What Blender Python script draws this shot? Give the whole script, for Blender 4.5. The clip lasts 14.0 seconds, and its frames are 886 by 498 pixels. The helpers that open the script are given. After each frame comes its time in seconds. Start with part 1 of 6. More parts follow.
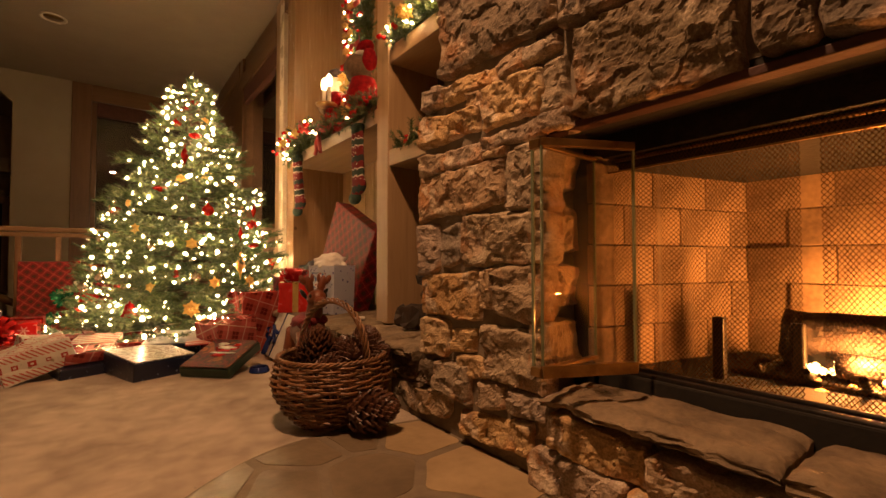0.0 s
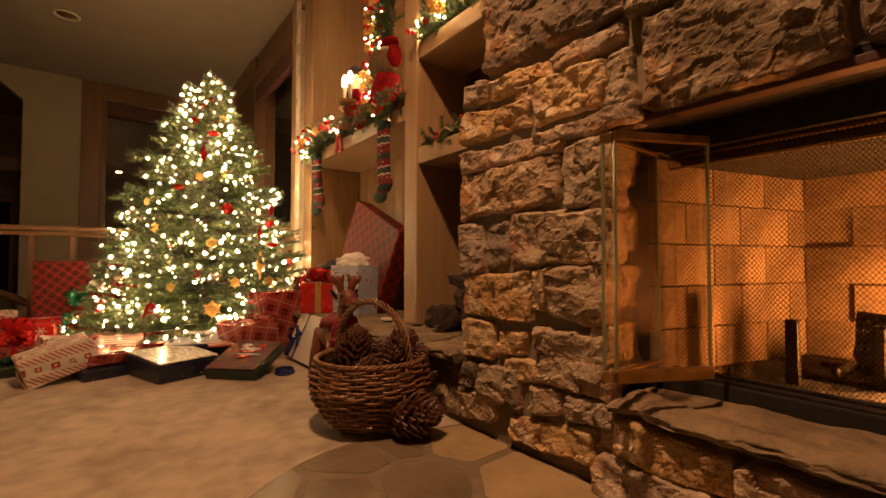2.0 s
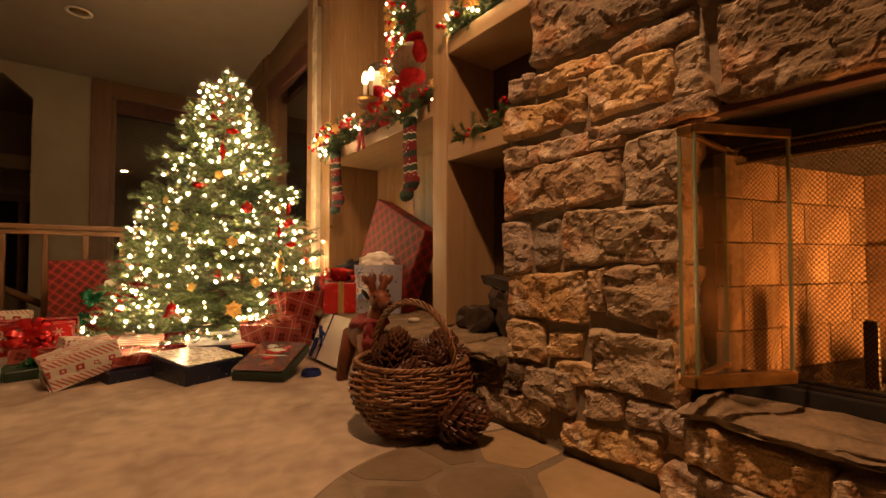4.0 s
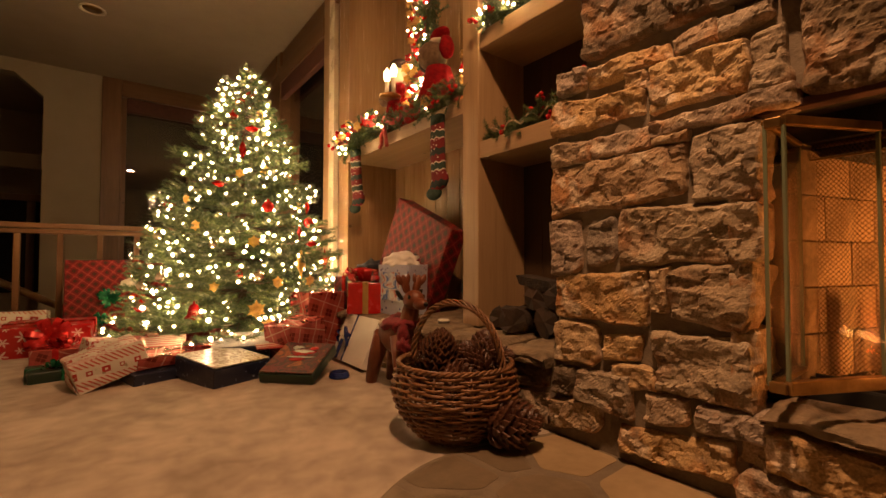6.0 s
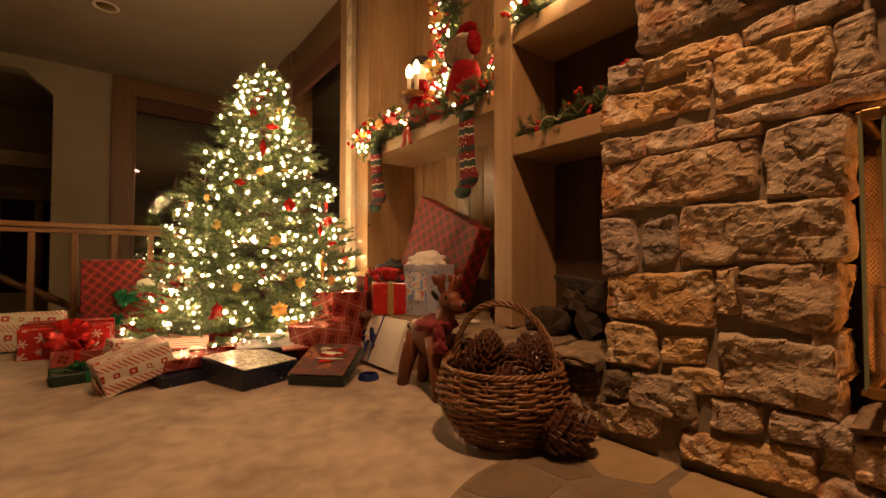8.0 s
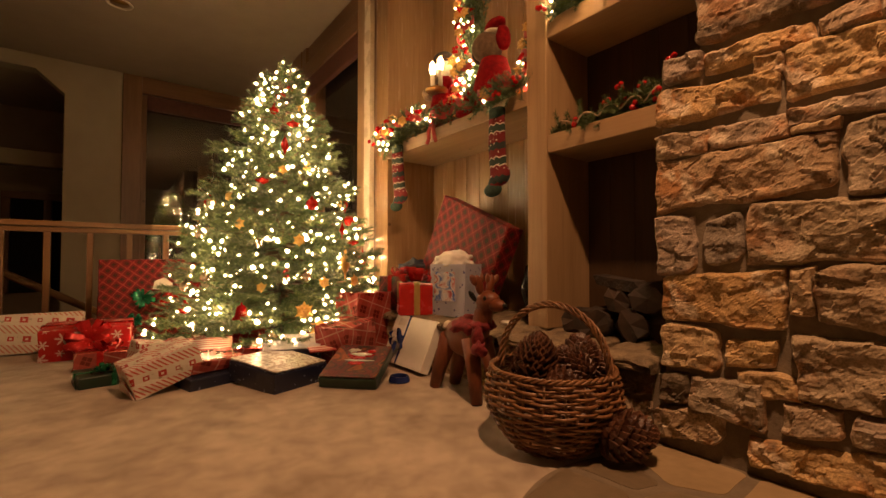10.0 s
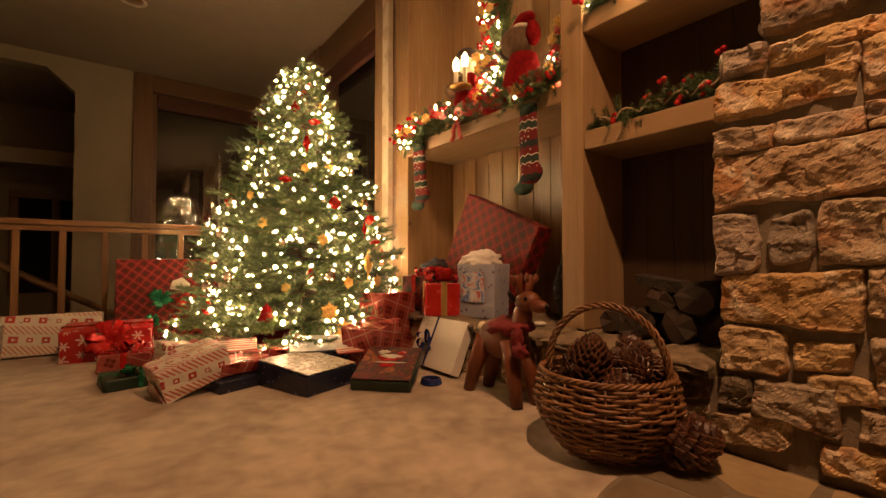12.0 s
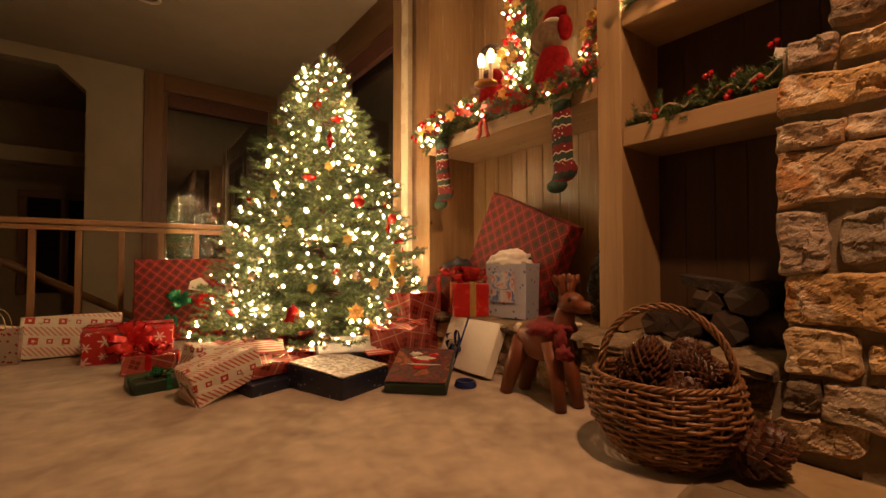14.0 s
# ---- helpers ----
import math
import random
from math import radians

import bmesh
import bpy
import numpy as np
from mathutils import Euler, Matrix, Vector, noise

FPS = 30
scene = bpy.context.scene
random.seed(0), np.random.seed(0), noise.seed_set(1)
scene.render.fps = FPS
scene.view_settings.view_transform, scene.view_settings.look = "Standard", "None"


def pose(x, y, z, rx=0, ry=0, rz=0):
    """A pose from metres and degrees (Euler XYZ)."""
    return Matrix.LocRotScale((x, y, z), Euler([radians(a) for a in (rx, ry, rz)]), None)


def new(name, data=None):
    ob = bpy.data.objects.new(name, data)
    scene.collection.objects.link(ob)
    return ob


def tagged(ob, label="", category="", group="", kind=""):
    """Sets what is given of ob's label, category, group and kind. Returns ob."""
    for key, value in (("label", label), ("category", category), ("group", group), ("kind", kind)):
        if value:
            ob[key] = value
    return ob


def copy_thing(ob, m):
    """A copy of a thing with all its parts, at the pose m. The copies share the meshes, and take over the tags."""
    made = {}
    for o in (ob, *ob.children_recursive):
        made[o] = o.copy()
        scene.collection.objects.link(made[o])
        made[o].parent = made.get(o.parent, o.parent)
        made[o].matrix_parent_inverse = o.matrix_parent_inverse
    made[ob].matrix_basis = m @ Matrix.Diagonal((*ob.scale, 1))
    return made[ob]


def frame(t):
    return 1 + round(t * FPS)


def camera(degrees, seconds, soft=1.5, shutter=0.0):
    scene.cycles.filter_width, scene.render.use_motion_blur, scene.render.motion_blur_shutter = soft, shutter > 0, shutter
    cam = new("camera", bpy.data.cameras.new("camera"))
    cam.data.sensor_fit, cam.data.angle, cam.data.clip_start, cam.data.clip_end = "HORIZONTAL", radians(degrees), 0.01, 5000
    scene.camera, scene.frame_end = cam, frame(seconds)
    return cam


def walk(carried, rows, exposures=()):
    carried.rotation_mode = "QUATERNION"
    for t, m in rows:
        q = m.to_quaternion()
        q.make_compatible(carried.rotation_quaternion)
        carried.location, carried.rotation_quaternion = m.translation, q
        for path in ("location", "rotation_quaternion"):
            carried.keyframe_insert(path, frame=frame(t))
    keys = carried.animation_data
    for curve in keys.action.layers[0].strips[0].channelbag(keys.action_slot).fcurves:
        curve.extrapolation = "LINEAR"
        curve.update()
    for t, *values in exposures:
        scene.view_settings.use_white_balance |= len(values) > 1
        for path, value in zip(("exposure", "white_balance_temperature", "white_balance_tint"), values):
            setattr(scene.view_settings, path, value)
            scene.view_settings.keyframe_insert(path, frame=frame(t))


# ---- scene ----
cam = camera(91.2, 14.0)
METRES, EYE, TILT, LEAN, TURN = 1.13, 0.6, 0.0, 0.0, -37.6
ROWS = [
    (0.0, 0.0, 0.0, 0.0, 0.0, 1.64, 0.07),
    (0.5, -0.0344, 0.0106, -0.0004, 0.02, 1.65, 0.04),
    (1.0, -0.0682, 0.0212, -0.0009, 0.05, 1.66, 0.02),
    (1.5, -0.1013, 0.0315, -0.001, 0.08, 1.65, 0.01),
    (2.0, -0.1352, 0.042, -0.0016, 0.1, 1.67, -0.01),
    (2.5, -0.1681, 0.0526, -0.0023, 0.14, 1.68, -0.02),
    (3.0, -0.2021, 0.0632, -0.0026, 0.15, 1.66, -0.02),
    (5.5, -0.371, 0.1146, -0.0032, 0.28, 1.59, -0.01),
    (6.0, -0.4054, 0.125, -0.0039, 0.31, 1.61, -0.03),
    (6.5, -0.4397, 0.1357, -0.0041, 0.33, 1.59, -0.01),
    (7.0, -0.4745, 0.146, -0.0045, 0.34, 1.59, -0.01),
    (7.5, -0.5088, 0.1562, -0.0051, 0.36, 1.6, -0.02),
    (8.0, -0.5433, 0.1665, -0.0053, 0.38, 1.59, -0.01),
    (10.5, -0.714, 0.2186, -0.0052, 0.56, 1.53, 0.02),
    (11.0, -0.7478, 0.2288, -0.0055, 0.59, 1.52, 0.03),
    (11.5, -0.7824, 0.2391, -0.0058, 0.61, 1.53, 0.03),
    (12.0, -0.8164, 0.2492, -0.0058, 0.64, 1.52, 0.03),
    (12.5, -0.8516, 0.2595, -0.0058, 0.67, 1.5, 0.05),
    (13.0, -0.8881, 0.2702, -0.0058, 0.68, 1.49, 0.05),
    (13.5, -0.9228, 0.2801, -0.0058, 0.7, 1.49, 0.05),
    (14.0, -0.9569, 0.2903, -0.0058, 0.73, 1.48, 0.06),
]
walk(cam, [(t, pose(0, 0, EYE, TILT, LEAN, TURN) @ pose(METRES * x, METRES * y, METRES * z, 90 + pitch, roll, yaw)) for t, x, y, z, yaw, pitch, roll in ROWS])

# ---- light: night room, ceiling spot over the hearth, fire, strings of bulbs ----
world = bpy.data.worlds.new("night")
world.use_nodes = True
world.node_tree.nodes["Background"].inputs[0].default_value = (0.10, 0.09, 0.10, 1)
world.node_tree.nodes["Background"].inputs[1].default_value = 0.02
scene.world = world
scene.view_settings.exposure = 0.0


def lamp(name, kind, m, power, colour, size):
    data = bpy.data.lights.new(name, kind)
    data.energy, data.color = power, colour
    if kind == "AREA":
        data.shape, data.size = "DISK", size
    else:
        data.shadow_soft_size = size
    ob = new(name, data)
    ob.matrix_world = m
    return ob


WARM = (1.0, 0.505, 0.235)
BULB_POWER = 285.0
lamp("ceiling_spot_light", "AREA", pose(0.05, 0.75, 2.97), 75, WARM, 0.14)
FIRE = (1.0, 0.34, 0.07)
lamp("fire_light", "POINT", pose(1.615, 0.22, 0.440), 15, FIRE, 0.02)
lamp("fire_light", "POINT", pose(1.375, 0.200, 0.372), 24, FIRE, 0.02)

# ---- materials ----
class Graph:
    """A node material under construction."""

    def __init__(self, name, rough=0.6, metal=0.0):
        self.mat = bpy.data.materials.new(name)
        self.mat.use_nodes = True
        self.nt = self.mat.node_tree
        self.out = self.nt.nodes["Material Output"]
        self.bsdf = self.nt.nodes["Principled BSDF"]
        self.bsdf.inputs["Roughness"].default_value = rough
        self.bsdf.inputs["Metallic"].default_value = metal
        self.tc = self.nt.nodes.new("ShaderNodeTexCoord")

    def plug(self, value, socket):
        if isinstance(value, bpy.types.NodeSocket):
            self.nt.links.new(value, socket)
        elif isinstance(value, (tuple, list)) and len(value) == 3 and len(socket.default_value) == 4:
            socket.default_value = (*value, 1)
        else:
            socket.default_value = value

    def op(self, kind, a, b=0.0, c=0.0):
        n = self.nt.nodes.new("ShaderNodeMath")
        n.operation = kind
        for v, s in zip((a, b, c), n.inputs):
            self.plug(v, s)
        return n.outputs[0]

    def mix(self, f, a, b, blend="MIX"):
        n = self.nt.nodes.new("ShaderNodeMix")
        n.data_type, n.blend_type = "RGBA", blend
        self.plug(f, n.inputs[0]), self.plug(a, n.inputs[6]), self.plug(b, n.inputs[7])
        return n.outputs[2]

    def noise(self, scale, detail=5.0, co=None, stretch=None, distortion=0.0):
        n = self.nt.nodes.new("ShaderNodeTexNoise")
        n.inputs["Scale"].default_value, n.inputs["Detail"].default_value = scale, detail
        n.inputs["Distortion"].default_value = distortion
        co = co or self.tc.outputs["Object"]
        if stretch:
            m = self.nt.nodes.new("ShaderNodeMapping")
            m.inputs["Scale"].default_value = stretch
            self.nt.links.new(co, m.inputs[0])
            co = m.outputs[0]
        self.nt.links.new(co, n.inputs["Vector"])
        return n.outputs[0]

    def voronoi(self, scale, feature="F1", co=None, out="Distance"):
        n = self.nt.nodes.new("ShaderNodeTexVoronoi")
        n.feature, n.inputs["Scale"].default_value = feature, scale
        self.nt.links.new(co or self.tc.outputs["Object"], n.inputs["Vector"])
        return n.outputs[out]

    def ramp(self, f, *stops):
        n = self.nt.nodes.new("ShaderNodeValToRGB")
        e = n.color_ramp.elements
        while len(e) < len(stops):
            e.new(0.5)
        for el, (p, c) in zip(e, stops):
            el.position, el.color = p, (*c, 1)
        self.plug(f, n.inputs[0])
        return n.outputs[0]

    def bump(self, height, strength=0.4, distance=0.01):
        n = self.nt.nodes.new("ShaderNodeBump")
        n.inputs["Strength"].default_value, n.inputs["Distance"].default_value = strength, distance
        self.plug(height, n.inputs["Height"])
        self.nt.links.new(n.outputs[0], self.bsdf.inputs["Normal"])

    def base(self, colour):
        self.plug(colour, self.bsdf.inputs["Base Color"])
        return self.mat

    def rough(self, value):
        self.plug(value, self.bsdf.inputs["Roughness"])

    def rnd(self):
        return self.nt.nodes.new("ShaderNodeObjectInfo").outputs["Random"]

    def uv(self, ku=1.0, kv=1.0, turn=0.0):
        m = self.nt.nodes.new("ShaderNodeMapping")
        m.inputs["Rotation"].default_value = (0, 0, radians(turn))
        m.inputs["Scale"].default_value = (ku, kv, 1)
        self.nt.links.new(self.tc.outputs["UV"], m.inputs[0])
        s = self.nt.nodes.new("ShaderNodeSeparateXYZ")
        self.nt.links.new(m.outputs[0], s.inputs[0])
        return s.outputs[0], s.outputs[1], m.outputs[0]


def mottled(name, dark, light, scale=8.0, rough=0.7, bump=0.25, grain=70.0, metal=0.0, stretch=None, distance=0.004):
    """Two colours mixed by large and small noise, with fine relief."""
    g = Graph(name, rough, metal)
    big, small = g.noise(scale, 6, stretch=stretch), g.noise(grain, 4, stretch=stretch)
    f = g.op("ADD", g.op("MULTIPLY", big, 0.75), g.op("MULTIPLY", small, 0.25))
    g.base(g.ramp(f, (0.32, dark), (0.68, light)))
    g.rough(g.op("ADD", rough - 0.1, g.op("MULTIPLY", big, 0.2)))
    g.bump(small, bump, distance)
    return g.mat


def wood(name, dark, light, along, rough=0.4, scale=9.0):
    """Boards with grain that runs along one axis (0, 1 or 2)."""
    g = Graph(name, rough)
    s = [1.0, 1.0, 1.0]
    s[along] = 0.07
    fine = g.noise(scale * 7, 5, stretch=s, distortion=0.4)
    broad = g.noise(scale, 4, stretch=s, distortion=1.2)
    f = g.op("ADD", g.op("MULTIPLY", broad, 0.6), g.op("MULTIPLY", fine, 0.4))
    c = g.ramp(f, (0.3, dark), (0.7, light))
    knot = g.op("LESS_THAN", g.voronoi(2.2), 0.035)
    g.base(g.mix(g.op("MULTIPLY", knot, 0.6), c, tuple(v * 0.35 for v in dark)))
    g.rough(g.op("ADD", rough - 0.08, g.op("MULTIPLY", fine, 0.2)))
    g.bump(fine, 0.12, 0.002)
    return g.mat


def stone_material(name, grey=False, depth=1.0):
    g = Graph(name, 0.85)
    r = g.rnd()
    tone = g.ramp(r, (0.0, (0.42, 0.26, 0.10)), (0.2, (0.58, 0.40, 0.18)), (0.42, (0.40, 0.27, 0.14)), (0.58, (0.31, 0.24, 0.17)), (0.76, (0.60, 0.41, 0.18)), (1.0, (0.36, 0.275, 0.19)))
    if grey:
        tone = g.ramp(r, (0.0, (0.29, 0.205, 0.11)), (0.35, (0.38, 0.29, 0.175)), (0.7, (0.27, 0.22, 0.155)), (1.0, (0.42, 0.305, 0.15)))
    # depth multiplies the tone, below 1 makes it darker
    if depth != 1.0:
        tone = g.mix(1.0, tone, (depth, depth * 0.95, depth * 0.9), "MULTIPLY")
    big = g.noise(9, 8, distortion=0.2)
    layer = g.noise(34, 9, stretch=(1, 0.75, 1.2))
    crack = g.nt.nodes.new("ShaderNodeTexNoise")
    crack.noise_type = "RIDGED_MULTIFRACTAL"
    for key, val in (("Scale", 15.0), ("Detail", 7.0), ("Roughness", 0.62), ("Distortion", 0.35)):
        crack.inputs[key].default_value = val
    g.nt.links.new(g.tc.outputs["Object"], crack.inputs["Vector"])
    c = g.mix(g.ramp(big, (0.48, (0, 0, 0)), (0.66, (0.7, 0.7, 0.7))), tone, (0.16, 0.092, 0.054))
    rust = g.ramp(g.noise(7, 6), (0.52, (0, 0, 0)), (0.62, (1, 1, 1)))
    c = g.mix(g.op("MULTIPLY", rust, 0.35 if grey else 0.65), c, (0.46, 0.20, 0.055))
    pale = g.ramp(g.noise(13, 8), (0.54, (0, 0, 0)), (0.63, (1, 1, 1)))
    c = g.mix(g.op("MULTIPLY", pale, 0.35 if grey else 0.68), c, (0.66, 0.55, 0.37))
    pit = g.ramp(layer, (0.32, (1, 1, 1)), (0.44, (0, 0, 0)))
    c = g.mix(g.op("MULTIPLY", pit, 0.55), c, (0.045, 0.029, 0.019))
    speck = g.ramp(g.noise(190, 4), (0.36, (0.72, 0.72, 0.78)), (0.62, (1.14, 1.17, 1.32)))
    g.base(g.mix(1.0, c, speck, "MULTIPLY"))
    height = g.op("ADD", g.op("MULTIPLY", layer, 0.22), g.op("MULTIPLY", g.noise(110, 8), 0.22))
    g.bump(g.op("ADD", height, g.op("MULTIPLY", crack.outputs[0], 0.12)), 0.85, 0.012)
    return g.mat


def glass(name, tint=(1, 1, 1), gloss=0.02, ior=1.5):
    g = Graph(name)
    clear = g.nt.nodes.new("ShaderNodeBsdfTransparent")
    clear.inputs[0].default_value = (*tint, 1)
    shine = g.nt.nodes.new("ShaderNodeBsdfGlossy")
    shine.inputs["Roughness"].default_value = gloss
    w = g.nt.nodes.new("ShaderNodeLayerWeight")
    w.inputs[0].default_value = 0.5
    f0 = ((ior - 1) / (ior + 1)) ** 2
    f = g.op("ADD", f0, g.op("MULTIPLY", 1 - f0, g.op("POWER", w.outputs["Facing"], 5.0)))
    m = g.nt.nodes.new("ShaderNodeMixShader")
    g.nt.links.new(f, m.inputs[0])
    g.nt.links.new(clear.outputs[0], m.inputs[1])
    g.nt.links.new(shine.outputs[0], m.inputs[2])
    g.nt.links.new(m.outputs[0], g.out.inputs[0])
    return g.mat


def glow(name, colour, strength):
    g = Graph(name, 0.4)
    g.base(colour)
    g.plug(colour, g.bsdf.inputs["Emission Color"])
    g.bsdf.inputs["Emission Strength"].default_value = strength
    return g.mat


def carpet_material():
    g = Graph("beige_carpet", 0.95)
    big, mid, pile = g.noise(3.2, 6, distortion=0.3), g.noise(13, 8, distortion=0.25), g.noise(420, 3)
    f = g.op("ADD", g.op("ADD", g.op("MULTIPLY", big, 0.45), g.op("MULTIPLY", mid, 0.4)), g.op("MULTIPLY", pile, 0.15))
    c = g.ramp(f, (0.36, (0.25, 0.19, 0.14)), (0.62, (0.50, 0.41, 0.315)))
    speck = g.op("LESS_THAN", g.voronoi(7.0), 0.02)
    g.base(g.mix(speck, c, (0.05, 0.035, 0.025)))
    g.bump(g.op("ADD", g.op("MULTIPLY", pile, 0.4), g.op("MULTIPLY", mid, 1.0)), 0.55, 0.012)
    g.bsdf.inputs["Sheen Weight"].default_value = 0.2
    return g.mat


def plaid_paper(name, red, dark, line, pitch=0.09, gloss=0.35, turn=45):
    g = Graph(name, gloss)
    u, v, co = g.uv(1 / pitch, 1 / pitch, turn)
    fu, fv = g.op("FRACT", u), g.op("FRACT", v)

    def band(f, centre, half):
        return g.op("LESS_THAN", g.op("ABSOLUTE", g.op("SUBTRACT", f, centre)), half)
    wide = g.op("MAXIMUM", g.op("MULTIPLY", band(fu, 0.3, 0.2), 0.55), g.op("MULTIPLY", band(fv, 0.3, 0.2), 0.55))
    both = g.op("MULTIPLY", band(fu, 0.3, 0.2), band(fv, 0.3, 0.2))
    c = g.mix(wide, red, tuple(0.5 * (a + b) for a, b in zip(red, dark)))
    c = g.mix(both, c, dark)
    thin = g.op("MAXIMUM", band(fu, 0.8, 0.03), band(fv, 0.8, 0.03))
    c = g.mix(g.op("MULTIPLY", thin, 0.6), c, line)
    thin2 = g.op("MAXIMUM", band(fu, 0.3, 0.018), band(fv, 0.3, 0.018))
    g.base(g.mix(g.op("MULTIPLY", thin2, 0.6), c, red))
    g.bsdf.inputs["Specular IOR Level"].default_value = 0.25
    g.bump(g.noise(14, 4), 0.25, 0.006)
    return g.mat


def dotted_paper(name, ground, dots, pitch=0.05, size=0.22, gloss=0.4, second=None, stripes=None):
    """Wrapping paper with scattered small motifs, and stripes of a second colour."""
    g = Graph(name, gloss)
    u, v, co = g.uv(1 / pitch, 1 / pitch)
    c = ground
    if stripes:
        s = g.op("FRACT", g.op("ADD", g.op("MULTIPLY", u, 1.6), g.op("MULTIPLY", v, 2.4)))
        zone = g.op("LESS_THAN", g.op("FRACT", g.op("MULTIPLY", v, 0.42)), 0.45)
        c = g.mix(g.op("MULTIPLY", g.op("LESS_THAN", s, 0.4), zone), c, stripes)
    d = g.voronoi(1.0, co=co)
    petals = g.op("ADD", size, g.op("MULTIPLY", g.op("SUBTRACT", g.noise(9.0, 2, co=co), 0.5), 0.35))
    c = g.mix(g.op("LESS_THAN", d, petals), c, dots)
    if second:
        d2 = g.voronoi(1.7, co=co)
        c = g.mix(g.op("LESS_THAN", d2, size * 0.62), c, second)
    g.base(c)
    g.bump(g.noise(16, 4), 0.3, 0.006)
    return g.mat


def flake_paper(name, ground, flake, pitch=0.085, gloss=0.3):
    """Paper strewn with six-armed snowflakes, large and small by turns."""
    g = Graph(name, gloss)
    u, v, co = g.uv(1 / pitch, 1 / pitch, 8)
    v = g.op("ADD", v, g.op("MULTIPLY", g.op("FRACT", g.op("MULTIPLY", g.op("FLOOR", u), 0.5)), 1.0))
    fu, fv = g.op("SUBTRACT", g.op("FRACT", u), 0.5), g.op("SUBTRACT", g.op("FRACT", v), 0.5)
    r = g.op("SQRT", g.op("ADD", g.op("MULTIPLY", fu, fu), g.op("MULTIPLY", fv, fv)))
    a = g.op("ARCTAN2", fv, fu)
    arm = g.op("POWER", g.op("ABSOLUTE", g.op("COSINE", g.op("MULTIPLY", a, 3.0))), 3.0)
    size = g.op("ADD", 0.20, g.op("MULTIPLY", 0.28, g.op("FRACT", g.op("ADD", g.op("MULTIPLY", g.op("FLOOR", u), 0.37), g.op("MULTIPLY", g.op("FLOOR", v), 0.61)))))
    shape = g.op("LESS_THAN", r, g.op("MULTIPLY", size, g.op("ADD", 0.22, g.op("MULTIPLY", arm, 0.8))))
    ring = g.op("LESS_THAN", g.op("ABSOLUTE", g.op("SUBTRACT", r, g.op("MULTIPLY", size, 0.55))), 0.03)
    g.base(g.mix(g.op("MAXIMUM", shape, g.op("MULTIPLY", ring, arm)), ground, flake))
    g.bump(g.noise(16, 4), 0.35, 0.008)
    return g.mat


def row_paper(name, ground, block, stripe, accent, pitch=0.085, gloss=0.4):
    """Pale paper with rows of small printed blocks between bands of slanting stripes."""
    g = Graph(name, gloss)
    u, v, co = g.uv(1 / pitch, 1 / pitch, 6)
    row = g.op("FRACT", v)
    lean = g.op("FRACT", g.op("MULTIPLY", g.op("ADD", u, v), 4.5))
    band = g.op("MULTIPLY", g.op("LESS_THAN", row, 0.42), g.op("LESS_THAN", lean, 0.42))
    c = g.mix(band, ground, stripe)
    shift = g.op("ADD", g.op("MULTIPLY", u, 1.6), g.op("MULTIPLY", g.op("FLOOR", v), 0.4))
    x = g.op("ABSOLUTE", g.op("SUBTRACT", g.op("FRACT", shift), 0.5))
    y = g.op("ABSOLUTE", g.op("SUBTRACT", row, 0.72))
    odd = g.op("FRACT", g.op("MULTIPLY", g.op("FLOOR", shift), 0.38))
    body = g.op("MULTIPLY", g.op("LESS_THAN", x, g.op("ADD", 0.16, g.op("MULTIPLY", odd, 0.16))), g.op("LESS_THAN", y, g.op("ADD", 0.10, g.op("MULTIPLY", odd, 0.08))))
    c = g.mix(body, c, block)
    c = g.mix(g.op("MULTIPLY", g.op("LESS_THAN", x, 0.09), g.op("LESS_THAN", y, 0.055)), c, ground)
    c = g.mix(g.op("MULTIPLY", g.op("LESS_THAN", g.noise(2.6, 2, co=co), 0.36), g.op("GREATER_THAN", row, 0.5)), c, accent)
    g.base(c)
    g.bump(g.noise(13, 5), 0.5, 0.010)
    return g.mat


def picture_paper(name, *tones, scale=14.0, gloss=0.25):
    """A printed lid: patches of several tones."""
    g = Graph(name, gloss)
    u, v, co = g.uv(1, 1)
    n = g.noise(scale, 3, co=co, distortion=0.8)
    g.base(g.ramp(n, *[(0.3 + 0.4 * i / max(1, len(tones) - 1), t) for i, t in enumerate(tones)]))
    g.bump(g.noise(5, 2), 0.1, 0.004)
    return g.mat


M_CARPET = carpet_material()
M_STONE = stone_material("rough_field_stone")
M_STONE_GREY = stone_material("grey_brown_field_stone", True)
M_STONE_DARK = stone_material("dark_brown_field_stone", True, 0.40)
M_SLAB = mottled("hearth_slab", (0.08, 0.055, 0.033), (0.28, 0.205, 0.125), 11, 0.8, 0.9, 60, distance=0.01)
M_FLAG = mottled("flagstone", (0.24, 0.17, 0.09), (0.38, 0.28, 0.16), 6, 0.6, 0.35, 35, distance=0.006)
M_FLAG_GREY = mottled("grey_flagstone", (0.095, 0.070, 0.045), (0.22, 0.168, 0.108), 4, 0.38, 0.3, 30, distance=0.006)
M_MORTAR = mottled("mortar", (0.15, 0.118, 0.082), (0.23, 0.182, 0.13), 20, 0.95, 0.6, 120)
M_BED = mottled("grey_brown_grout", (0.13, 0.100, 0.067), (0.20, 0.158, 0.108), 14, 0.9, 0.4, 90)
M_WALL = mottled("beige_painted_wall", (0.30, 0.255, 0.18), (0.35, 0.30, 0.215), 3, 0.85, 0.12, 160)
M_CEIL = mottled("cream_painted_ceiling", (0.265, 0.212, 0.155), (0.305, 0.245, 0.18), 4, 0.9, 0.12, 160)
M_WOODZ = wood("honey_pine_upright", (0.26, 0.160, 0.080), (0.39, 0.26, 0.140), 2)
